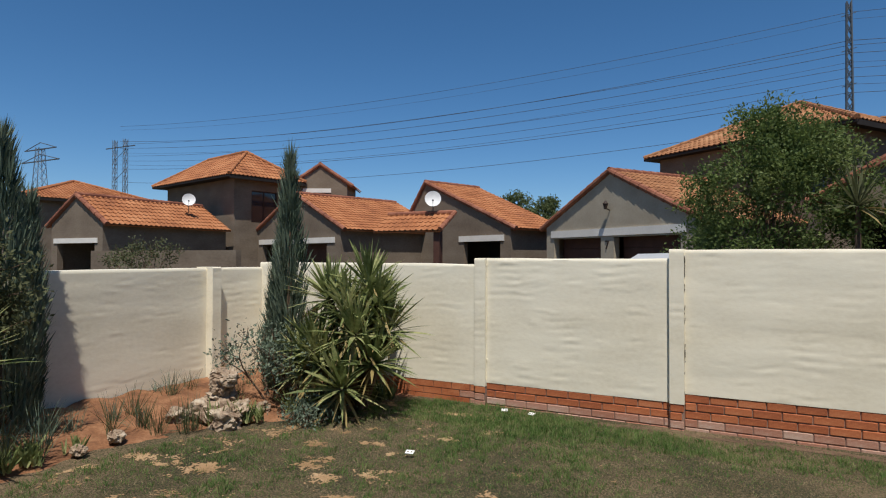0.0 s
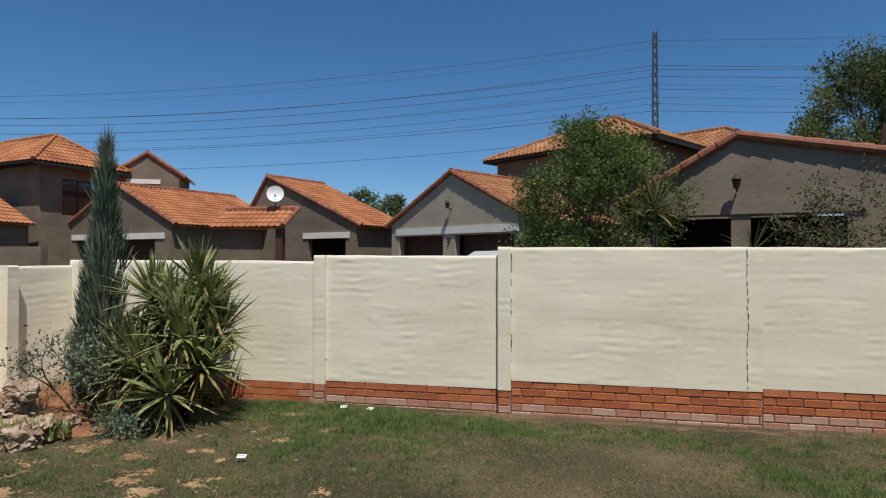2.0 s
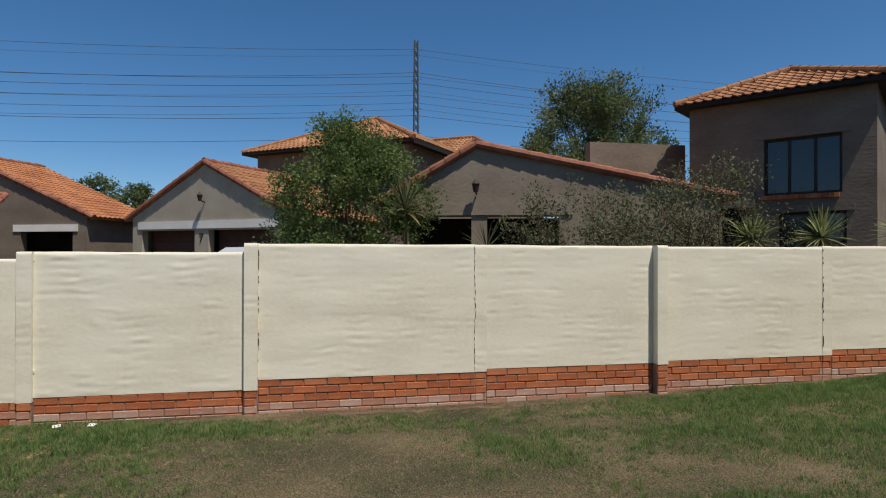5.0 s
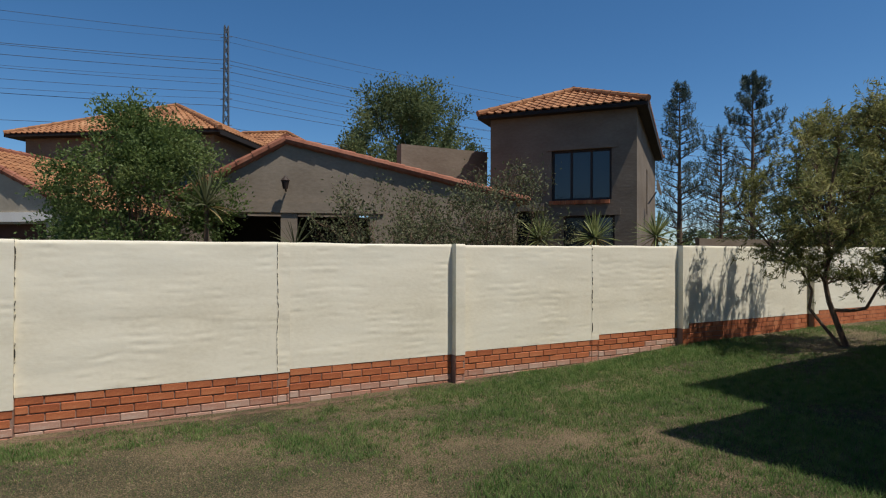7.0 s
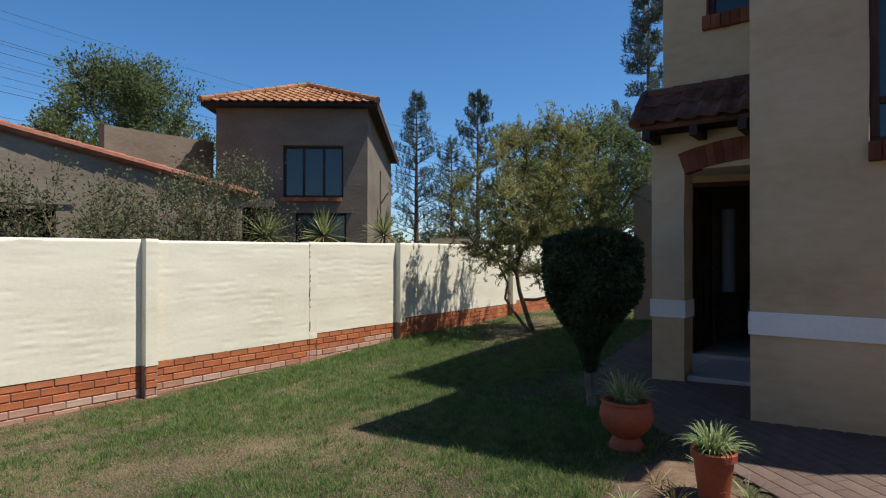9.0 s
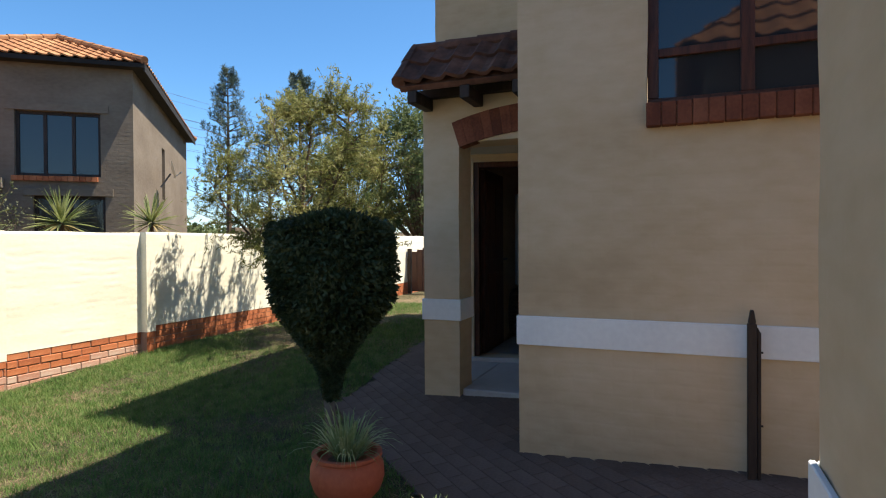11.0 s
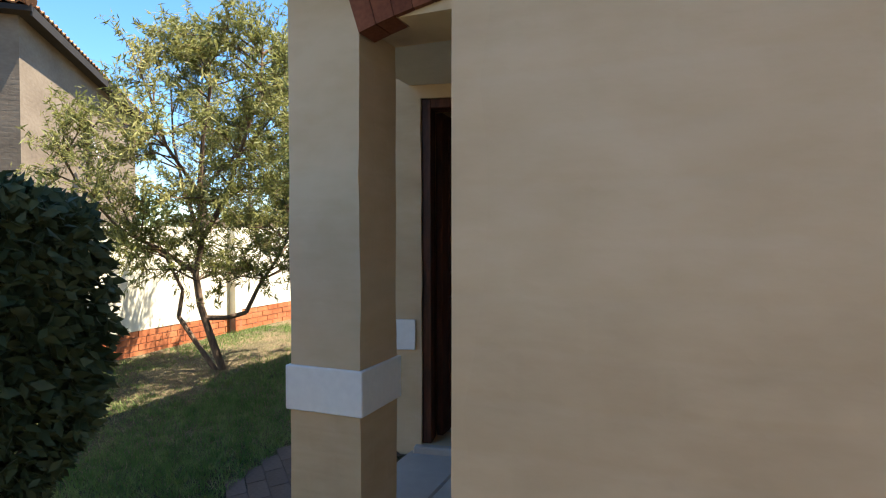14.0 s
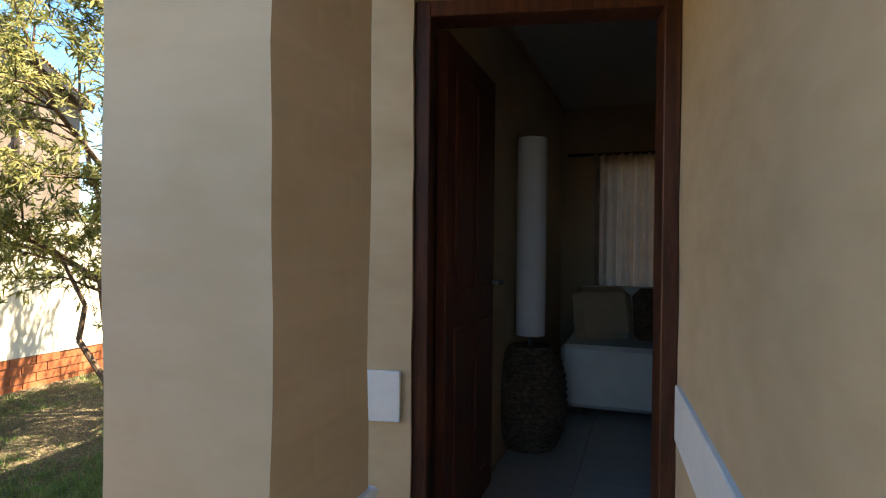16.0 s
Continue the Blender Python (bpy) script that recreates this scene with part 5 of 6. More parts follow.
def houses():
    # double garage with the long low slope
    a, b = (1.35, 14.6), (8.35, 12.4)
    t, w = between(a, b)
    gable_house(a, t, w, 2.05, 8.0, 2.95, 4.12, "grey-brown double garage with terracotta tile roof", [(0.5, 1.95, 0.6, 2.55, "dark"), (2.3, 3.9, 0.6, 2.55, "dark")], [(0.3, 4.2, 2.58, 2.82)], tile=TILE_TAN, beam=GREY_WARM, plaster=GREY_WARM)
    # garage with number
    a, b = (-6.75, 23.1), (-1.25, 19.35)
    t, w = between(a, b)
    gable_house(a, t, w, w * 0.5, 8.0, 2.95, 4.62, "grey plastered garage with number 7 and tile roof", [(0.45, 2.9, 0.6, 2.45, "garage"), (3.5, w - 0.5, 0.6, 2.45, "garage")], [(0.3, w - 0.3, 2.50, 2.75)], tile=TILE_TAN, plaster=GREY_MID)
    d = Vector((math.cos(radians(t)), math.sin(radians(t)), 0))
    n = Vector((d.y, -d.x, 0))
    q = Vector((a[0], a[1], 0)) + d * (w * 0.5)
    wall_lamp((q.x, q.y, 3.35), t)
    wall_lamp((3.31, 13.96, 3.05), -17.4)
    num = bpy.data.curves.new("house_number", "FONT")
    num.body, num.size, num.extrude = "7", 0.42, 0.01
    ob = new("house_number", num)
    q = Vector((a[0], a[1], 2.05)) + d * 3.1 + n * 0.015
    ob.matrix_world = pose(q.x, q.y, q.z, 90, 0, t)
    num.materials.append(BLACK_WOOD)
    tagged(ob, "dark house number seven on the garage pier", "house number")
    # gable with the dish
    a, b = (-15.2, 26.3), (-8.4, 23.6)
    t, w = between(a, b)
    gable_house(a, t, w, w * 0.26, 3.5, 3.0, 5.28, "grey-brown house with steep terracotta gable", [(w * 0.62, w * 0.92, 0.6, 2.45, "dark")], [(w * 0.58, w * 0.95, 2.45, 2.7)])
    lean = tagged(empty("porch", (-9.75, 19.95, 0)), "low tiled porch roof on a brick post", "porch")
    tiled("roof", (-2.9, 0, 2.73), (1, 0, 0), (0, 1.15, 0.7), [(0, 0), (2.9, 0), (2.9, 1.35), (0, 1.35)], TILE, lean, (0.23, 0.31))
    bm = bmesh.new()
    caps(bm, (0, 0, 2.77), (0.05, 1.15, 3.47), 0.10)
    caps(bm, (-2.9, 1.15, 3.47), (0.05, 1.15, 3.47), 0.10)
    bm_object("ridge_cap", bm, BARGE, lean, True)
    box("post", (-0.35, 0.15, 0.4), (-0.1, 0.4, 2.8), GARAGE, lean)
    dish((-10.57, 20.95, 3.98), 27, 0.31)
    # front garage left of it
    a, b = (-22.0, 23.3), (-15.1, 21.2)
    t, w = between(a, b)
    gable_house(a, t, w, w * 0.5, 6.2, 3.0, 4.66, "grey-brown house with broad terracotta roof", [(0.7, 3.0, 0.6, 2.35, "garage"), (3.6, 6.2, 0.6, 2.35, "garage")], [(0.4, w - 0.4, 2.38, 2.62)])
    # two-storey behind
    a, b = (-29.1, 23.65), (-22.1, 21.95)
    t, w = between(a, b)
    hip_house(a, t, w, 3.2, 5.75, 1.55, "two-storey grey-brown house with hipped tile roof", (), 0.6, None, [(0.7, 2.2, 3.5, 5.1, 2, "pale")])
    gable_house((-21.3, 25.3), 27, 2.85, 1.42, 3.0, 5.7, 6.65, "upper gable of the grey-brown house", [(0.6, 2.1, 3.9, 5.1, "window")], [(0.5, 2.0, 5.2, 5.42)])
    # low house at the far side
    gable_house((-25.65, 15.5), 0.0, 3.4, 1.7, 6.1, 3.15, 4.2, "low grey-brown house with terracotta roof", [(0.4, 2.9, 0.6, 2.3, "dark")], [(0.2, 3.1, 2.3, 2.5)])
    dish((-22.9, 20.0, 4.4), 51, 0.29)
    a = (-46, 22)
    hip_house(a, -10, 9.0, 8.0, 5.3, 1.6, "distant two-storey house with orange roof", [(1.0, 2.2, 3.4, 4.9, 2, "pale"), (5.0, 6.2, 3.4, 4.9, 2, "pale")])
    # two-storey behind the garden tree
    hip_house((-3.06, 26.86), -35.3, 7.25, 7.25, 5.93, 1.9, "two-storey house with red-brown hipped tile roof", [(5.2, 6.6, 3.7, 5.1, 2, "pale")], 0.45, tile=TILE_TAN)
    hip_house((1.2, 31.8), -35.3, 8.4, 6.0, 6.0, 1.85, "rear block with red-brown hipped tile roof", tile=TILE_TAN)
    # tall block at the corner
    a, b = (9.04, 14.61), (11.46, 11.63)
    t, w = between(a, b)
    hip_house(a, t, w, 9.0, 5.5, 1.0, "two-storey grey-brown corner block with hipped tile roof",
              [(w * 0.44, w * 0.84, 3.08, 4.4, 3, "brick"), (w * 0.52, w * 0.86, 0.9, 2.68, 2, "brick"), (w * 0.04, w * 0.34, 0.62, 2.82, 2, "beam")], 0.28, None, [(3.4, 3.9, 2.9, 4.3, 1, "")], TILE_TAN)
    dish((13.85, 13.12, 3.6), 48, 0.24)
    tagged(box("garden_wall", (6.75, 15.5, 0.4), (9.5, 15.8, 4.65), GREY), "grey-brown parapet wall beside the tall block", "wall")
    tagged(box("garden_wall", (-19.6, 13.4, 0.3), (-12.9, 13.6, 1.95), GREY), "grey garden wall across the lane", "wall")
    tagged(box("garden_wall", (20, 16.5, 0.3), (40, 16.7, 2.3), GREY), "grey garden wall under the pines", "wall")


houses()


def end_gate():
    c = tagged(empty("garden_gate", (16.6, 6.85, ground_z(16.6, 6.85) - 0.02)), "red-brown boarded wooden gate at the garden's end", "gate")
    for k in range(9):
        y = -0.72 + 0.16 * k
        box("board", (0, y + 0.004, 0.06), (0.03, y + 0.156, 1.1 + 0.16 * math.cos((k - 4) * 0.36)), GARAGE, c, 0.006)
    boxes("rail", [((0.031, -0.72, z), (0.075, 0.72, z + 0.09)) for z in (0.25, 0.85)], GARAGE, c, 0.005)
    boxes("post", [((-0.03, y, 0), (0.07, y + 0.1, 1.2)) for y in (-0.83, 0.73)], BLACK_WOOD, c, 0.008)


end_gate()


# ---- power line ----
def lattice(bm, x, y, z0, z1, half0, half1, bays, r):
    """A lattice mast: four legs that draw together, braced in bays."""
    def corner(k, t):
        h = half0 + (half1 - half0) * t
        return Vector((x + h * (1 if k in (0, 3) else -1), y + h * (1 if k < 2 else -1), z0 + (z1 - z0) * t))
    for k in range(4):
        tube(bm, corner(k, 0), corner(k, 1), r, r, 5)
        for i in range(bays):
            a, b = i / bays, (i + 1) / bays
            tube(bm, corner(k, a), corner((k + 1) % 4, b), r * 0.6, r * 0.6, 4)
            tube(bm, corner((k + 1) % 4, a), corner(k, b), r * 0.6, r * 0.6, 4)


def pylons():
    c = tagged(empty("power_pylon", (13.7, 100, 0)), "tall slender lattice power pylon", "pylon", group="power pylons")
    bm = bmesh.new()
    lattice(bm, 0, 0, 0.3, 38.0, 0.55, 0.28, 24, 0.10)
    for z in (21.7, 26.0, 31.0, 36.0):
        tube(bm, (-0.9, 0, z), (0.9, 0, z + 0.4), 0.07, 0.05, 5)
    bm_object("mast", bm, GALV, c)
    c = tagged(empty("power_pylon", (-147, 100, 0)), "distant two-legged lattice pylon", "pylon", group="power pylons")
    bm = bmesh.new()
    for x in (-2.2, 2.2):
        lattice(bm, x, 0, 0.3, 33, 0.5, 0.4, 14, 0.06)
    for k in range(5):
        tube(bm, (-2.2, 0, 6 + 5.4 * k), (2.2, 0, 8.7 + 5.4 * k), 0.08, 0.08, 4)
    tube(bm, (-6, 0, 31), (6, 0, 31), 0.15, 0.15, 5)
    bm_object("mast", bm, GALV, c)
    c = tagged(empty("power_pylon", (-184, 100, 0)), "distant pylon with wide crossarms", "pylon", group="power pylons")
    bm = bmesh.new()
    lattice(bm, 0, 0, 0.3, 34, 2.6, 0.8, 12, 0.09)
    for z, s in ((33.5, 8), (30, 9.5)):
        tube(bm, (-s, 0, z), (s, 0, z), 0.2, 0.2, 5)
        tube(bm, (-s, 0, z), (0, 0, z + 2), 0.12, 0.12, 5)
        tube(bm, (s, 0, z), (0, 0, z + 2), 0.12, 0.12, 5)
    bm_object("mast", bm, GALV, c)


def wires():
    for k, (hgt, thick) in enumerate(((36.5, 0.05), (35.6, 0.03), (32.5, 0.06), (31.9, 0.05), (30.7, 0.06), (29.5, 0.035), (28.6, 0.05), (27.4, 0.05), (26.3, 0.04), (25.2, 0.06), (21.7, 0.055))):
        bm = bmesh.new()
        for x0, x1 in ((-147.0, 13.7), (13.7, 180.0)):
            n = 24
            pts = []
            for i in range(n + 1):
                t = i / n
                drop = 4 * t * (1 - t) * (3.0 + 0.4 * (k % 3))
                pts.append(Vector((x0 + (x1 - x0) * t, 100 + 0.3 * (k % 2), hgt - drop)))
            for p, q in zip(pts, pts[1:]):
                tube(bm, p, q, thick * 0.65, thick * 0.65, 4)
        tagged(bm_object("power_cable", bm, WIRE), "thin dark overhead power cable", "cable", group="overhead cables")


pylons()
wires()


def far_woods():
    g = np.random.default_rng(77)
    n = 18000
    x = g.uniform(-90, 140, n)
    top = 4.2 + 1.6 * np.sin(x * 0.21) + 1.1 * np.sin(x * 0.57 + 1) + 0.6 * np.sin(x * 1.3)
    z = 0.6 + np.maximum(1.0, top) * g.random(n) ** 0.6
    p = np.stack([x, 72 + g.normal(0, 1.6, n), z], 1)
    ob = leaves("far_woods", p, g.normal(0, 1, (n, 3)), 0.75, LEAF_FAR, None, 0.6, 78)
    tagged(ob, "distant belt of green trees behind the roofs", "trees", kind="stuff")


far_woods()


def car():
    c = tagged(empty("car", (-1.05, 12.6, 0.40), -12), "white parked car behind the boundary wall", "car")
    bm = bmesh.new()
    prof = [(-2.0, 0.3), (-2.05, 0.75), (-1.85, 0.95), (-1.2, 1.0), (-0.55, 1.42), (0.75, 1.45), (1.5, 1.0), (2.0, 0.9), (2.05, 0.5), (1.95, 0.3)]
    ring = [[bm.verts.new((x, s * (0.82 if z < 1.1 else 0.66), z)) for x, z in prof] for s in (-1, 1)]
    for i in range(len(prof)):
        j = (i + 1) % len(prof)
        bm.faces.new((ring[0][i], ring[0][j], ring[1][j], ring[1][i]))
    bm.faces.new(ring[0][::-1])
    bm.faces.new(ring[1])
    bm_object("body", bm, CAR_WHITE, c, True)
    for x in (-1.25, 1.25):
        for s in (-0.8, 0.8):
            bm = bmesh.new()
            tube(bm, (x, s - 0.1, 0.3), (x, s + 0.1, 0.3), 0.31, 0.31, 20)
            bm_object("wheel", bm, RUBBER, c, True)
    bm = bmesh.new()
    add_box(bm, (-0.6, -0.80, 1.05), (0.9, -0.745, 1.32), None, 0.02)
    bm_object("side_window", bm, GLASS, c)


car()


# ---- garden bed ----
def bed():
    g = np.random.default_rng(5)
    edge = lambda y: float(np.interp(y, (2.0, 4.1, 5.35, 6.3, 7.4, 7.7), (-4.6, -4.85, -4.45, -4.2, -3.7, -3.4)))
    verts, faces, n, m = [], [], 60, 26
    for j in range(n + 1):
        y = 1.5 + 6.17 * j / n
        for i in range(m + 1):
            x = -6.3 + (edge(y) + 6.3 + 0.1 * noise.noise((y * 3, 0, 0))) * i / m
            t = i / m
            z = ground_z(x, y) + 0.16 * math.sin(math.pi * (0.5 + 0.5 * t)) - 0.02 + 0.05 * noise.noise((x * 4, y * 4, 2)) * (1 - t * 0.6) + 0.02 * noise.noise((x * 13, y * 13, 5))
            verts.append((x, y, z))
    w = m + 1
    faces = [(j * w + i, j * w + i + 1, (j + 1) * w + i + 1, (j + 1) * w + i) for j in range(n) for i in range(m)]
    tagged(mesh_object("garden_bed", verts, faces, SOIL, None, True), "raised bed of bare red soil along the wall", "garden bed", kind="structure")
    # weathered rocks
    rng = random.Random(9)
    for k, (x, y, z, s) in enumerate(((-4.78, 5.55, 0.02, 0.20), (-4.60, 5.42, 0.02, 0.16), (-4.95, 5.50, 0.05, 0.17), (-4.84, 5.62, 0.18, 0.16), (-4.82, 5.60, 0.33, 0.13), (-4.72, 5.58, 0.42, 0.10), (-4.92, 5.64, 0.42, 0.10), (-4.62, 5.62, 0.08, 0.13), (-5.05, 5.25, 0.08, 0.10), (-5.1, 5.75, 0.12, 0.11), (-4.95, 4.55, 0.06, 0.07), (-4.72, 6.05, 0.03, 0.09), (-4.9, 4.2, 0.04, 0.06))):
        bm = bmesh.new()
        bmesh.ops.create_icosphere(bm, subdivisions=4, radius=s)
        for v in bm.verts:
            p = v.co / s * 1.6 + Vector((k * 9.1, 3, 1))
            v.co *= 1 + 0.38 * noise.noise(p) + 0.16 * noise.noise(p * 2.7) - 0.25 * max(0, noise.noise(p * 1.9 + Vector((5, 5, 5)))) + 0.13 * noise.noise(p * 5.5) - 0.22 * max(0, noise.noise(p * 4.0 + Vector((2, 8, 1))) - 0.1)
            v.co.z *= 0.8
        ob = bm_object("rock", bm, ROCK, None, True)
        ob.matrix_world = pose(x, y, ground_z(x, y) + z + s * 0.35, rng.uniform(0, 30), rng.uniform(0, 30), rng.uniform(0, 360))
        tagged(ob, "pale weathered rock in the red soil bed", "rock", group="rockery stones")
    # small plants in the bed
    for k in range(64):
        y = rng.uniform(3.5, 7.3)
        x = rng.uniform(-6.1, edge(y) - 0.12)
        if k % 3 == 0:
            x = edge(y) - rng.uniform(0.1, 0.35)
        hgt = rng.uniform(0.14, 0.28) if k % 3 == 0 else rng.uniform(0.25, 0.5)
        c = tagged(empty("bed_plant", (x, y, ground_z(x, y) + 0.03)), "thin grey-green tuft growing in the soil bed", "plant", group="tufts in the bed")
        cnt = 34
        r = g.normal(0, 0.03, (cnt, 3))
        r[:, 2] = 0
        tip = r + np.stack([g.normal(0, 0.28, cnt) * hgt, g.normal(0, 0.28, cnt) * hgt, g.uniform(0.5, 1.0, cnt) * hgt], 1)
        blades("leaves", r, tip, 0.008 if k % 3 else 0.026, (YUCCA, CYPRESS, LEAF_GREY)[k % 3], c, k, 0.15, 3)
    shrub((-4.55, 6.55, 0.05), 0.75, 0.5, 91, 1500, CYPRESS, 0.05, "low grey-green shrub at the foot of the yucca")
    shrub((-4.05, 6.1, 0.05), 0.2, 0.6, 95, 1800, CYPRESS, 0.035, "low grey lavender-like shrub at the foot of the yuccas")
    shrub((-4.95, 6.45, 0.05), 0.8, 0.45, 92, 2600, CYPRESS, 0.045, "loose grey-green shrub beside the cypress")
    # this one is added out of view, to cast shade on the west wall
    shrub((-6.0, 3.4, 0.0), 1.7, 0.45, 93, 8000, LEAF_GREY, 0.05, "unseen shrub added in the bed corner to shade the wall")
    shrub((-14.8, 12.0, 0.5), 1.6, 0.8, 94, 2200, LEAF_GREY, 0.07)


bed()


def tags():
    for x, y, a in ((-2.46, 7.42, 20), (-2.14, 7.4, -15), (-2.58, 5.54, 10)):
        c = box("label_card", (-0.036, -0.024, 0), (0.036, 0.024, 0.004), TAG, None, 0.0, None)
        c.matrix_world = pose(x, y, ground_z(x, y) + 0.04, 16, 0, a)
        tagged(c, "small white card lying in the lawn", "card", group="white cards on the lawn")
        boxes("print", [((-0.022, -0.007, 0.0042), (-0.008, 0.008, 0.005)), ((0.008, -0.007, 0.0042), (0.022, 0.008, 0.005))], GREY, c)


tags()


# ---- paving ----
def paved(x, y):
    """Whether the clay path lies there: before the house front and along the porch."""
    if x > 6.08 and y < SIDE_Y - 0.06:
        return False
    if x < 7.3:
        return 4.55 + (y - 1.5) * 0.98 < x and -0.9 < y < 3.62 + 0.14 * (x - 6.45)
    return 3.05 < y < 3.62 + 0.14 * (x - 6.45)


def paving():
    root = tagged(empty("pavement"), "red-brown clay brick paving along the house", "paving", kind="structure")
    tagged(root, kind="structure")
    me, count = None, 0
    vs, fs = [], []
    turn = math.atan2(1.0, 0.98)  # the courses run along the lawn's edge
    for j in range(0, 90):
        for i in range(-24, 40):
            u, v = 0.215 * i + (0.107 if j % 2 else 0), 0.108 * (j + 0.5)
            x, y = 4.55 + u * math.cos(turn) + v * math.sin(turn), 1.5 + u * math.sin(turn) - v * math.cos(turn)
            if not paved(x, y) or x > 13:
                continue
            z = ground_z(x, y) + 0.017 + 0.0015 * noise.noise((x * 3, y * 3, 4))
            if me is None:
                b = box("paver", (-0.1055, -0.052, -0.05), (0.1055, 0.052, 0.0), PAVER, root, 0.003)
                me = b.data
            elif count < 300:
                b = new("paver", me)
                b.parent = root
            else:
                k = len(vs)
                vs += [(x + a * math.cos(turn) - c * math.sin(turn), y + a * math.sin(turn) + c * math.cos(turn), z) for a, c in ((-0.1045, -0.0515), (0.1045, -0.0515), (0.1045, 0.0515), (-0.1045, 0.0515))]
                vs[k:] = [(a, c, ground_z(a, c) + 0.017) for a, c, _ in vs[k:]]
                fs.append((k, k + 1, k + 2, k + 3))
                continue
            count += 1
            gx, gy = (ground_z(x + 0.1, y) - ground_z(x - 0.1, y)) / 0.2, (ground_z(x, y + 0.1) - ground_z(x, y - 0.1)) / 0.2
            lie = Vector((0, 0, 1)).rotation_difference(Vector((-gx, -gy, 1))).to_matrix().to_4x4()
            b.matrix_world = Matrix.Translation((x, y, z)) @ lie @ Matrix.Rotation(turn, 4, "Z")
    if vs:
        tagged(mesh_object("paver_field", vs, fs, PAVER, root), kind="stuff")
    xs = np.arange(4.3, 13.1, 0.1)
    ys = np.arange(-0.9, 4.2, 0.1)
    v, f = [], []
    for x in xs:
        for y in ys:
            if paved(x, y) and paved(x + 0.1, y + 0.1):
                k = len(v)
                v += [(x + a, y + c, ground_z(x + a, y + c) + 0.0125) for a, c in ((0, 0), (0.1, 0), (0.1, 0.1), (0, 0.1))]
                f.append((k, k + 1, k + 2, k + 3))
    mesh_object("paving_sand", v, f, SAND, root)


paving()


# ---- lawn blades ----
def bareness(x, y):
    """How open the turf is: sandy spots by the bed, dry earth at the foot of the wall."""
    b = 0.6 * noise.noise((x * 1.3 + 5, y * 2.1, 11)) + 0.9 * noise.noise((x * 3.3, y * 4.6, 7)) + 0.45 * noise.noise((x * 11.0, y * 13.0, 2))
    return b + float(np.interp(x, (-5.0, -4.2, -2.4, -1.2, 0.0), (0.26, 0.18, 0.08, -0.3, -0.75))) - 0.26


def sandy_spots():
    cell, v, f, rng = 0.017, [], [], random.Random(31)
    for i in range(int(4.6 / cell)):
        for j in range(int(3.6 / cell)):
            x, y = -4.7 + cell * i, 3.6 + cell * j
            if bareness(x + cell / 2, y + cell / 2) + rng.uniform(-0.2, 0.2) > 0.3 and x > np.interp(y, (2.0, 4.1, 5.35, 6.3, 7.4, 7.7), (-4.6, -4.85, -4.45, -4.2, -3.7, -3.4)):
                k = len(v)
                for a, c in ((0, 0), (cell, 0), (cell, cell), (0, cell)):
                    h = 0.004 * noise.noise(((x + a) * 30, (y + c) * 30, 1)) + 0.004
                    v.append((x + a, y + c, ground_z(x + a, y + c) + 0.025 * noise.noise(((x + a) * 0.9, (y + c) * 0.9, 0)) + h))
                f.append((k, k + 1, k + 2, k + 3))
    tagged(mesh_object("bare_soil", v, f, SANDY), "sandy orange soil showing through the worn lawn", "soil", kind="structure")


sandy_spots()


def wall_foot():
    """Dry earth where the turf stops short of the wall, dark also for shadow there."""
    v, f, cell = [], [], 0.04
    for i in range(int(7.0 / cell)):
        x = -3.0 + cell * i
        deep = 0.17 + 0.16 * noise.noise((x * 1.1, 2, 9)) + 0.08 * noise.noise((x * 5.0, 6, 1)) - (0.12 if x > 3.0 else 0)
        for j in range(int(0.45 / cell)):
            if (j + 0.5) * cell > deep:
                continue
            y = WALL_Y - 0.02 - cell * j
            k = len(v)
            for a, c in ((0, -cell), (cell, -cell), (cell, 0), (0, 0)):
                v.append((x + a, y + c, ground_z(x + a, y + c) + 0.025 * noise.noise(((x + a) * 0.9, (y + c) * 0.9, 0)) + 0.004 + 0.004 * noise.noise(((x + a) * 22, (y + c) * 22, 3))))
            f.append((k, k + 1, k + 2, k + 3))
    # the dark tone also paints the shadows along this foot
    tagged(mesh_object("bare_soil", v, f, EARTH), "dry earth along the foot of the wall, darkened for shadow", "soil", kind="structure")


wall_foot()


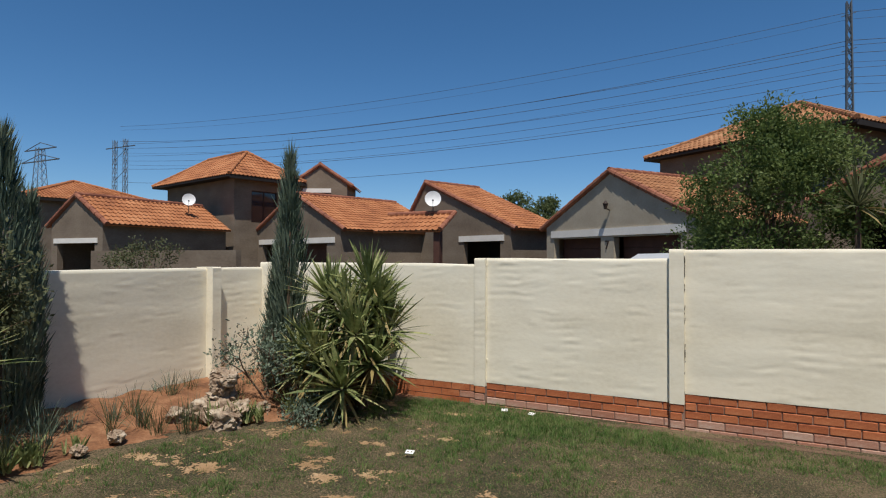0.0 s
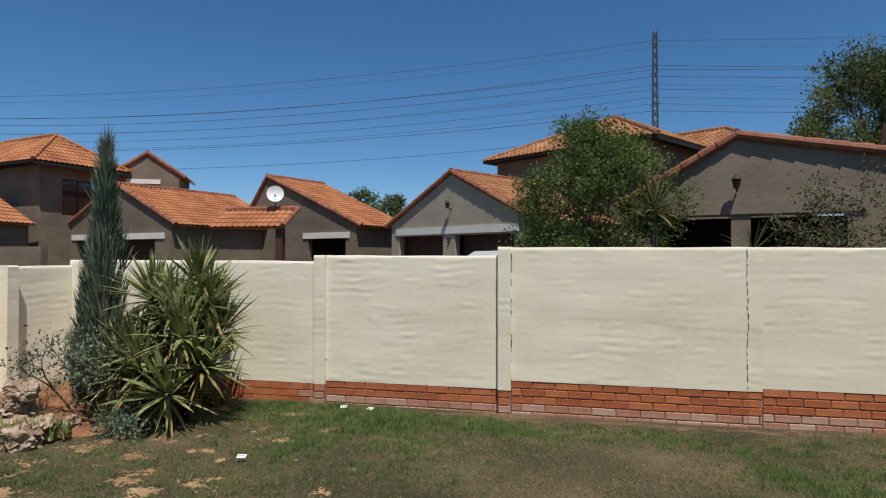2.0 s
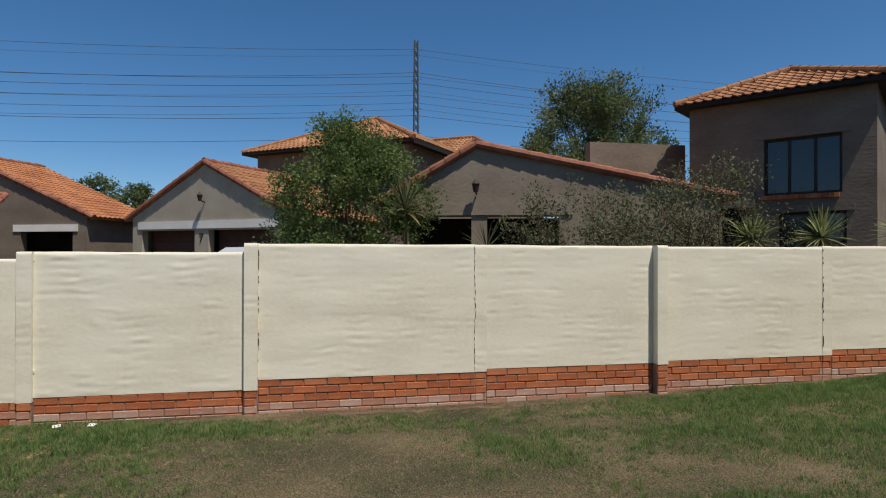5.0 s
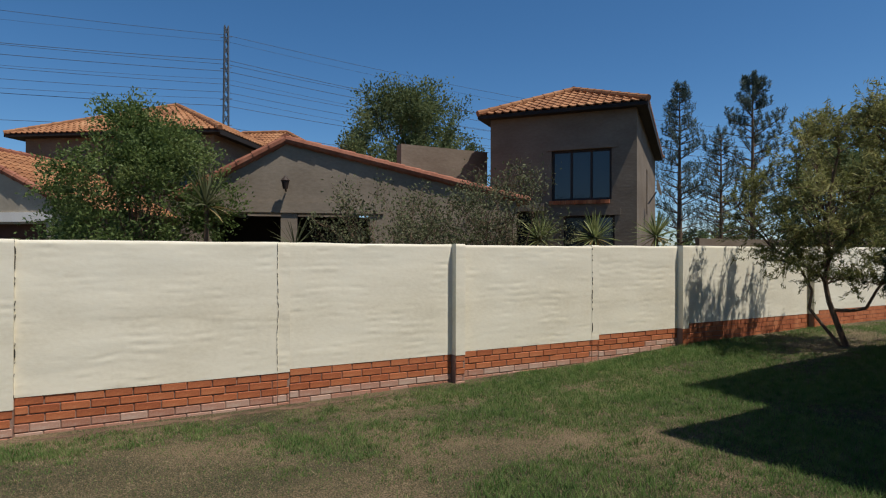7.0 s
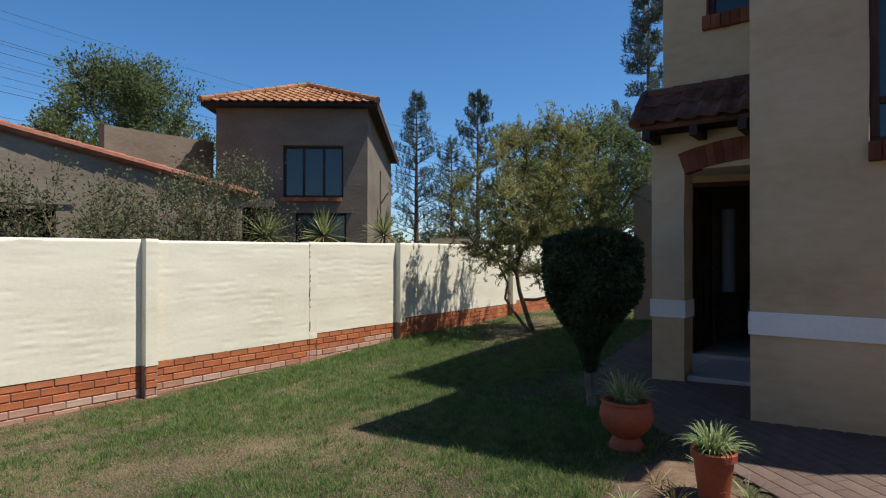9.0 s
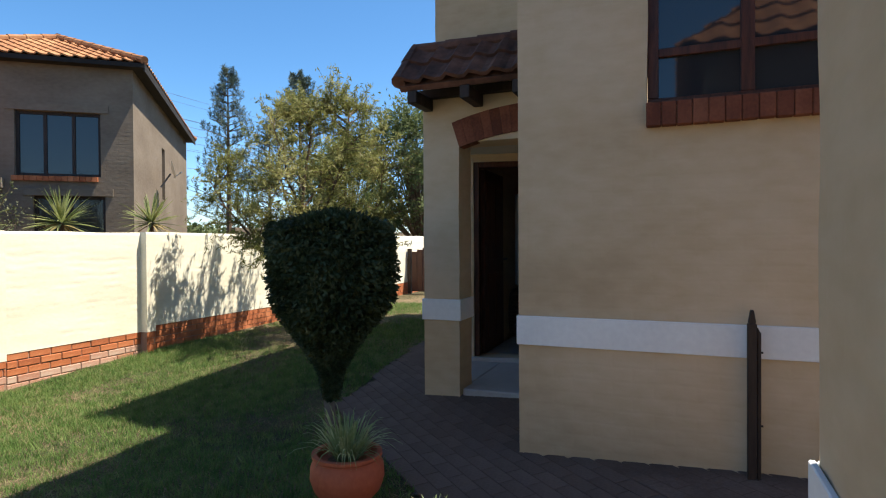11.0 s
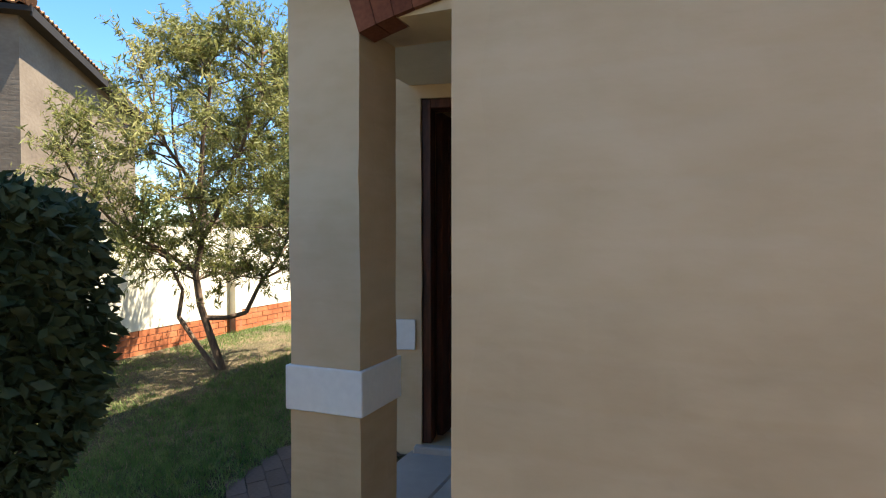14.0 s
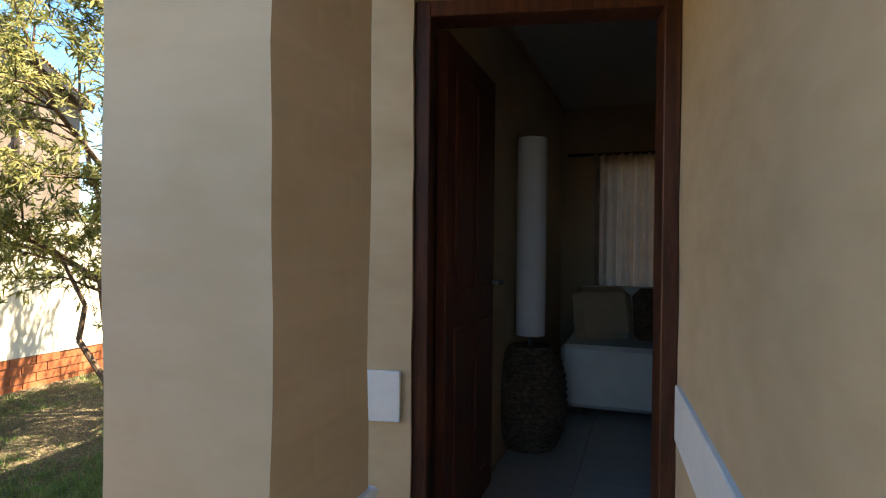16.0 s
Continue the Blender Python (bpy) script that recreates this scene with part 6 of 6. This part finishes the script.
def lawn():
    g = np.random.default_rng(3)
    n = 500000
    x = np.where(g.random(n) < 0.85, g.uniform(-5.0, 9.0, n), g.uniform(9.0, 14.0, n))
    y = g.uniform(2.3, 7.64, n)
    patch = np.array([noise.noise((a * 0.55, b * 0.75, 3)) + 0.5 * noise.noise((a * 1.9, b * 1.9, 8)) for a, b in zip(x, y)])
    tuft = np.array([noise.noise((a * 6.5, b * 6.5, 1)) + noise.noise((a * 15.0, b * 15.0, 6)) for a, b in zip(x, y)])
    lush = patch + 0.25 * (np.abs(y - 7.1) < 0.4) + np.interp(x, (-5, -3, -0.5, 1.0, 3.0, 5.0), (-0.3, -0.2, -0.1, -0.1, -0.05, 0.3)) + 0.5 * tuft
    lush += 0.55 * np.exp(-((x + 1.7) / 1.0) ** 2 - ((y - 6.7) / 0.6) ** 2) - 0.6 * np.exp(-((x - 0.4) / 1.1) ** 2 - ((y - 5.9) / 0.9) ** 2) - 0.8 * np.exp(-((x - 10.2) / 1.7) ** 2 - ((y - 6.7) / 0.9) ** 2)
    keep = g.random(n) < np.clip(0.9 + 0.8 * lush, 0.6, 1.0)
    keep &= ~((x < -3.4) & (x < np.interp(y, (2.0, 4.1, 5.35, 6.3, 7.4, 7.7), (-4.6, -4.85, -4.45, -4.2, -3.7, -3.4)) + 0.02))
    keep &= ~np.array([paved(a, b) or (a > 6.9 and b < 3.1) for a, b in zip(x, y)])
    bare = np.array([bareness(a, b) if a < 0 else -1.0 for a, b in zip(x, y)])
    foot = (y > 7.42) & (x > -0.6) & (x < 3.4)
    keep &= (g.random(n) < np.clip(1.15 - 2.5 * bare, 0.5, 1.0)) & ~(foot & (g.random(n) < 0.75))
    x, y, lush = x[keep], y[keep], (lush - 0.5 * np.clip(bare + 0.2, 0, 0.6))[keep]
    z = np.array([ground_z(a, b) + 0.025 * noise.noise((a * 0.9, b * 0.9, 0)) for a, b in zip(x, y)])
    m = len(x)
    hgt = (0.018 + 0.042 * np.clip(lush + 0.3, 0, 1.2)) * g.uniform(0.6, 1.4, m)
    roots = np.stack([x, y, z - 0.004], 1)
    tips_ = roots + np.stack([g.normal(0, 0.5, m) * hgt, g.normal(0, 0.5, m) * hgt, hgt], 1)
    straw = g.random(m) < np.clip(0.22 - 1.1 * lush, 0.06, 0.8)
    ob = blades("lawn_grass", roots[~straw], tips_[~straw], 0.0098, GRASS, None, 4, 0.1, 1)
    tagged(ob, "short patchy green lawn grass with dry spots", "grass", kind="stuff")
    low = roots[straw] + (tips_[straw] - roots[straw]) * np.array((1.6, 1.6, 0.75))
    ob = blades("dry_grass", roots[straw], low, 0.008, STRAW, None, 6, 0.1, 1)
    tagged(ob, "dry straw-coloured grass in the lawn's bare patches", "grass", kind="stuff")


lawn()


def bare_patch():
    """Open soil with a few dry weeds at the edge of the paving."""
    g = np.random.default_rng(15)
    verts, faces, n = [(4.45, 2.1, ground_z(4.45, 2.1) + 0.03)], [], 40
    for k in range(n):
        a = 2 * math.pi * k / n
        r = 1 + 0.3 * noise.noise((math.cos(a) * 2, math.sin(a) * 2, 6)) + 0.12 * noise.noise((math.cos(a) * 7, math.sin(a) * 7, 2))
        x, y = 4.45 + 0.62 * r * math.cos(a), 2.1 + 0.6 * r * math.sin(a)
        verts.append((x, y, ground_z(x, y) - 0.012))
    faces = [(0, k + 1, (k + 1) % n + 1) for k in range(n)]
    tagged(mesh_object("soil_patch", verts, faces, EARTH, None, True), "bare dark soil beside the potted plants", "soil", kind="structure")
    for k, (x, y) in enumerate(((4.0, 2.15), (4.38, 2.1), (4.45, 1.62), (4.2, 1.95), (4.75, 1.9), (3.85, 1.9))):
        c = tagged(empty("weed", (x, y, ground_z(x, y))), "thin dry weed in bare soil", "plant", group="weeds by the pots")
        r = g.normal(0, 0.012, (14, 3))
        r[:, 2] = 0
        tip = r + np.stack([g.normal(0, 0.07, 14), g.normal(0, 0.07, 14), g.uniform(0.04, 0.15, 14)], 1)
        blades("leaves", r, tip, 0.012, (SPIDER, DRY)[k % 2], c, k, 0.2, 3)


bare_patch()


# ---- plinth bricks ----
def plinth():
    root = tagged(empty("plinth"), "red face-brick plinth under the plastered wall", "brick plinth", kind="structure")
    L, H = 0.247, 0.083
    me = {}
    rng = random.Random(4)
    made, vs, fs = 0, [], []
    for x0, x1, face, top in BRICK_JOBS:
        gmin = min(base_height(x0), base_height(x1)) - 0.06
        courses = int((top - gmin) / H) + 1
        for c in range(courses):
            z1 = top - H * c
            x = x0 - (L / 2 if c % 2 else 0.0) - rng.uniform(0, 0.02)
            while x < x1 - 0.02:
                a, b = max(x, x0) + 0.0045, min(x + L, x1) - 0.0045
                x += L
                if b - a < 0.02:
                    continue
                pale = z1 - H < base_height((a + b) / 2) + 0.085
                e = rng.uniform(-0.004, 0.003)
                near = -3.2 < a < 9.0 and made < 300
                if near:
                    key = (round(b - a, 2), pale)
                    if key not in me:
                        o = box("brick", (-(b - a) / 2, 0, -H / 2 + 0.005), ((b - a) / 2, 0.1, H / 2 - 0.005), BRICK_PALE if pale else BRICK, root, 0.006)
                        me[key] = o.data
                    else:
                        o = new("brick", me[key])
                        o.parent = root
                    o.location = ((a + b) / 2, face + e, z1 - H / 2)
                    made += 1
                else:
                    k = len(vs)
                    lo, hi = z1 - H + 0.005, z1 - 0.005
                    vs += [(a, face + e, lo), (b, face + e, lo), (b, face + e, hi), (a, face + e, hi), (a, face + 0.08, lo), (b, face + 0.08, lo), (b, face + 0.08, hi), (a, face + 0.08, hi)]
                    fs += [(k + p, k + q, k + r, k + s) for p, q, r, s in ((0, 1, 2, 3), (3, 2, 6, 7), (0, 4, 5, 1), (1, 5, 6, 2), (0, 3, 7, 4))]
    if vs:
        tagged(mesh_object("brick_field", vs, fs, BRICK, root), kind="stuff")
    boxes("mortar", [((x0, face + 0.010, -0.25), (x1, face + 0.12, top - 0.003)) for x0, x1, face, top in BRICK_JOBS], MORTAR, root)


plinth()
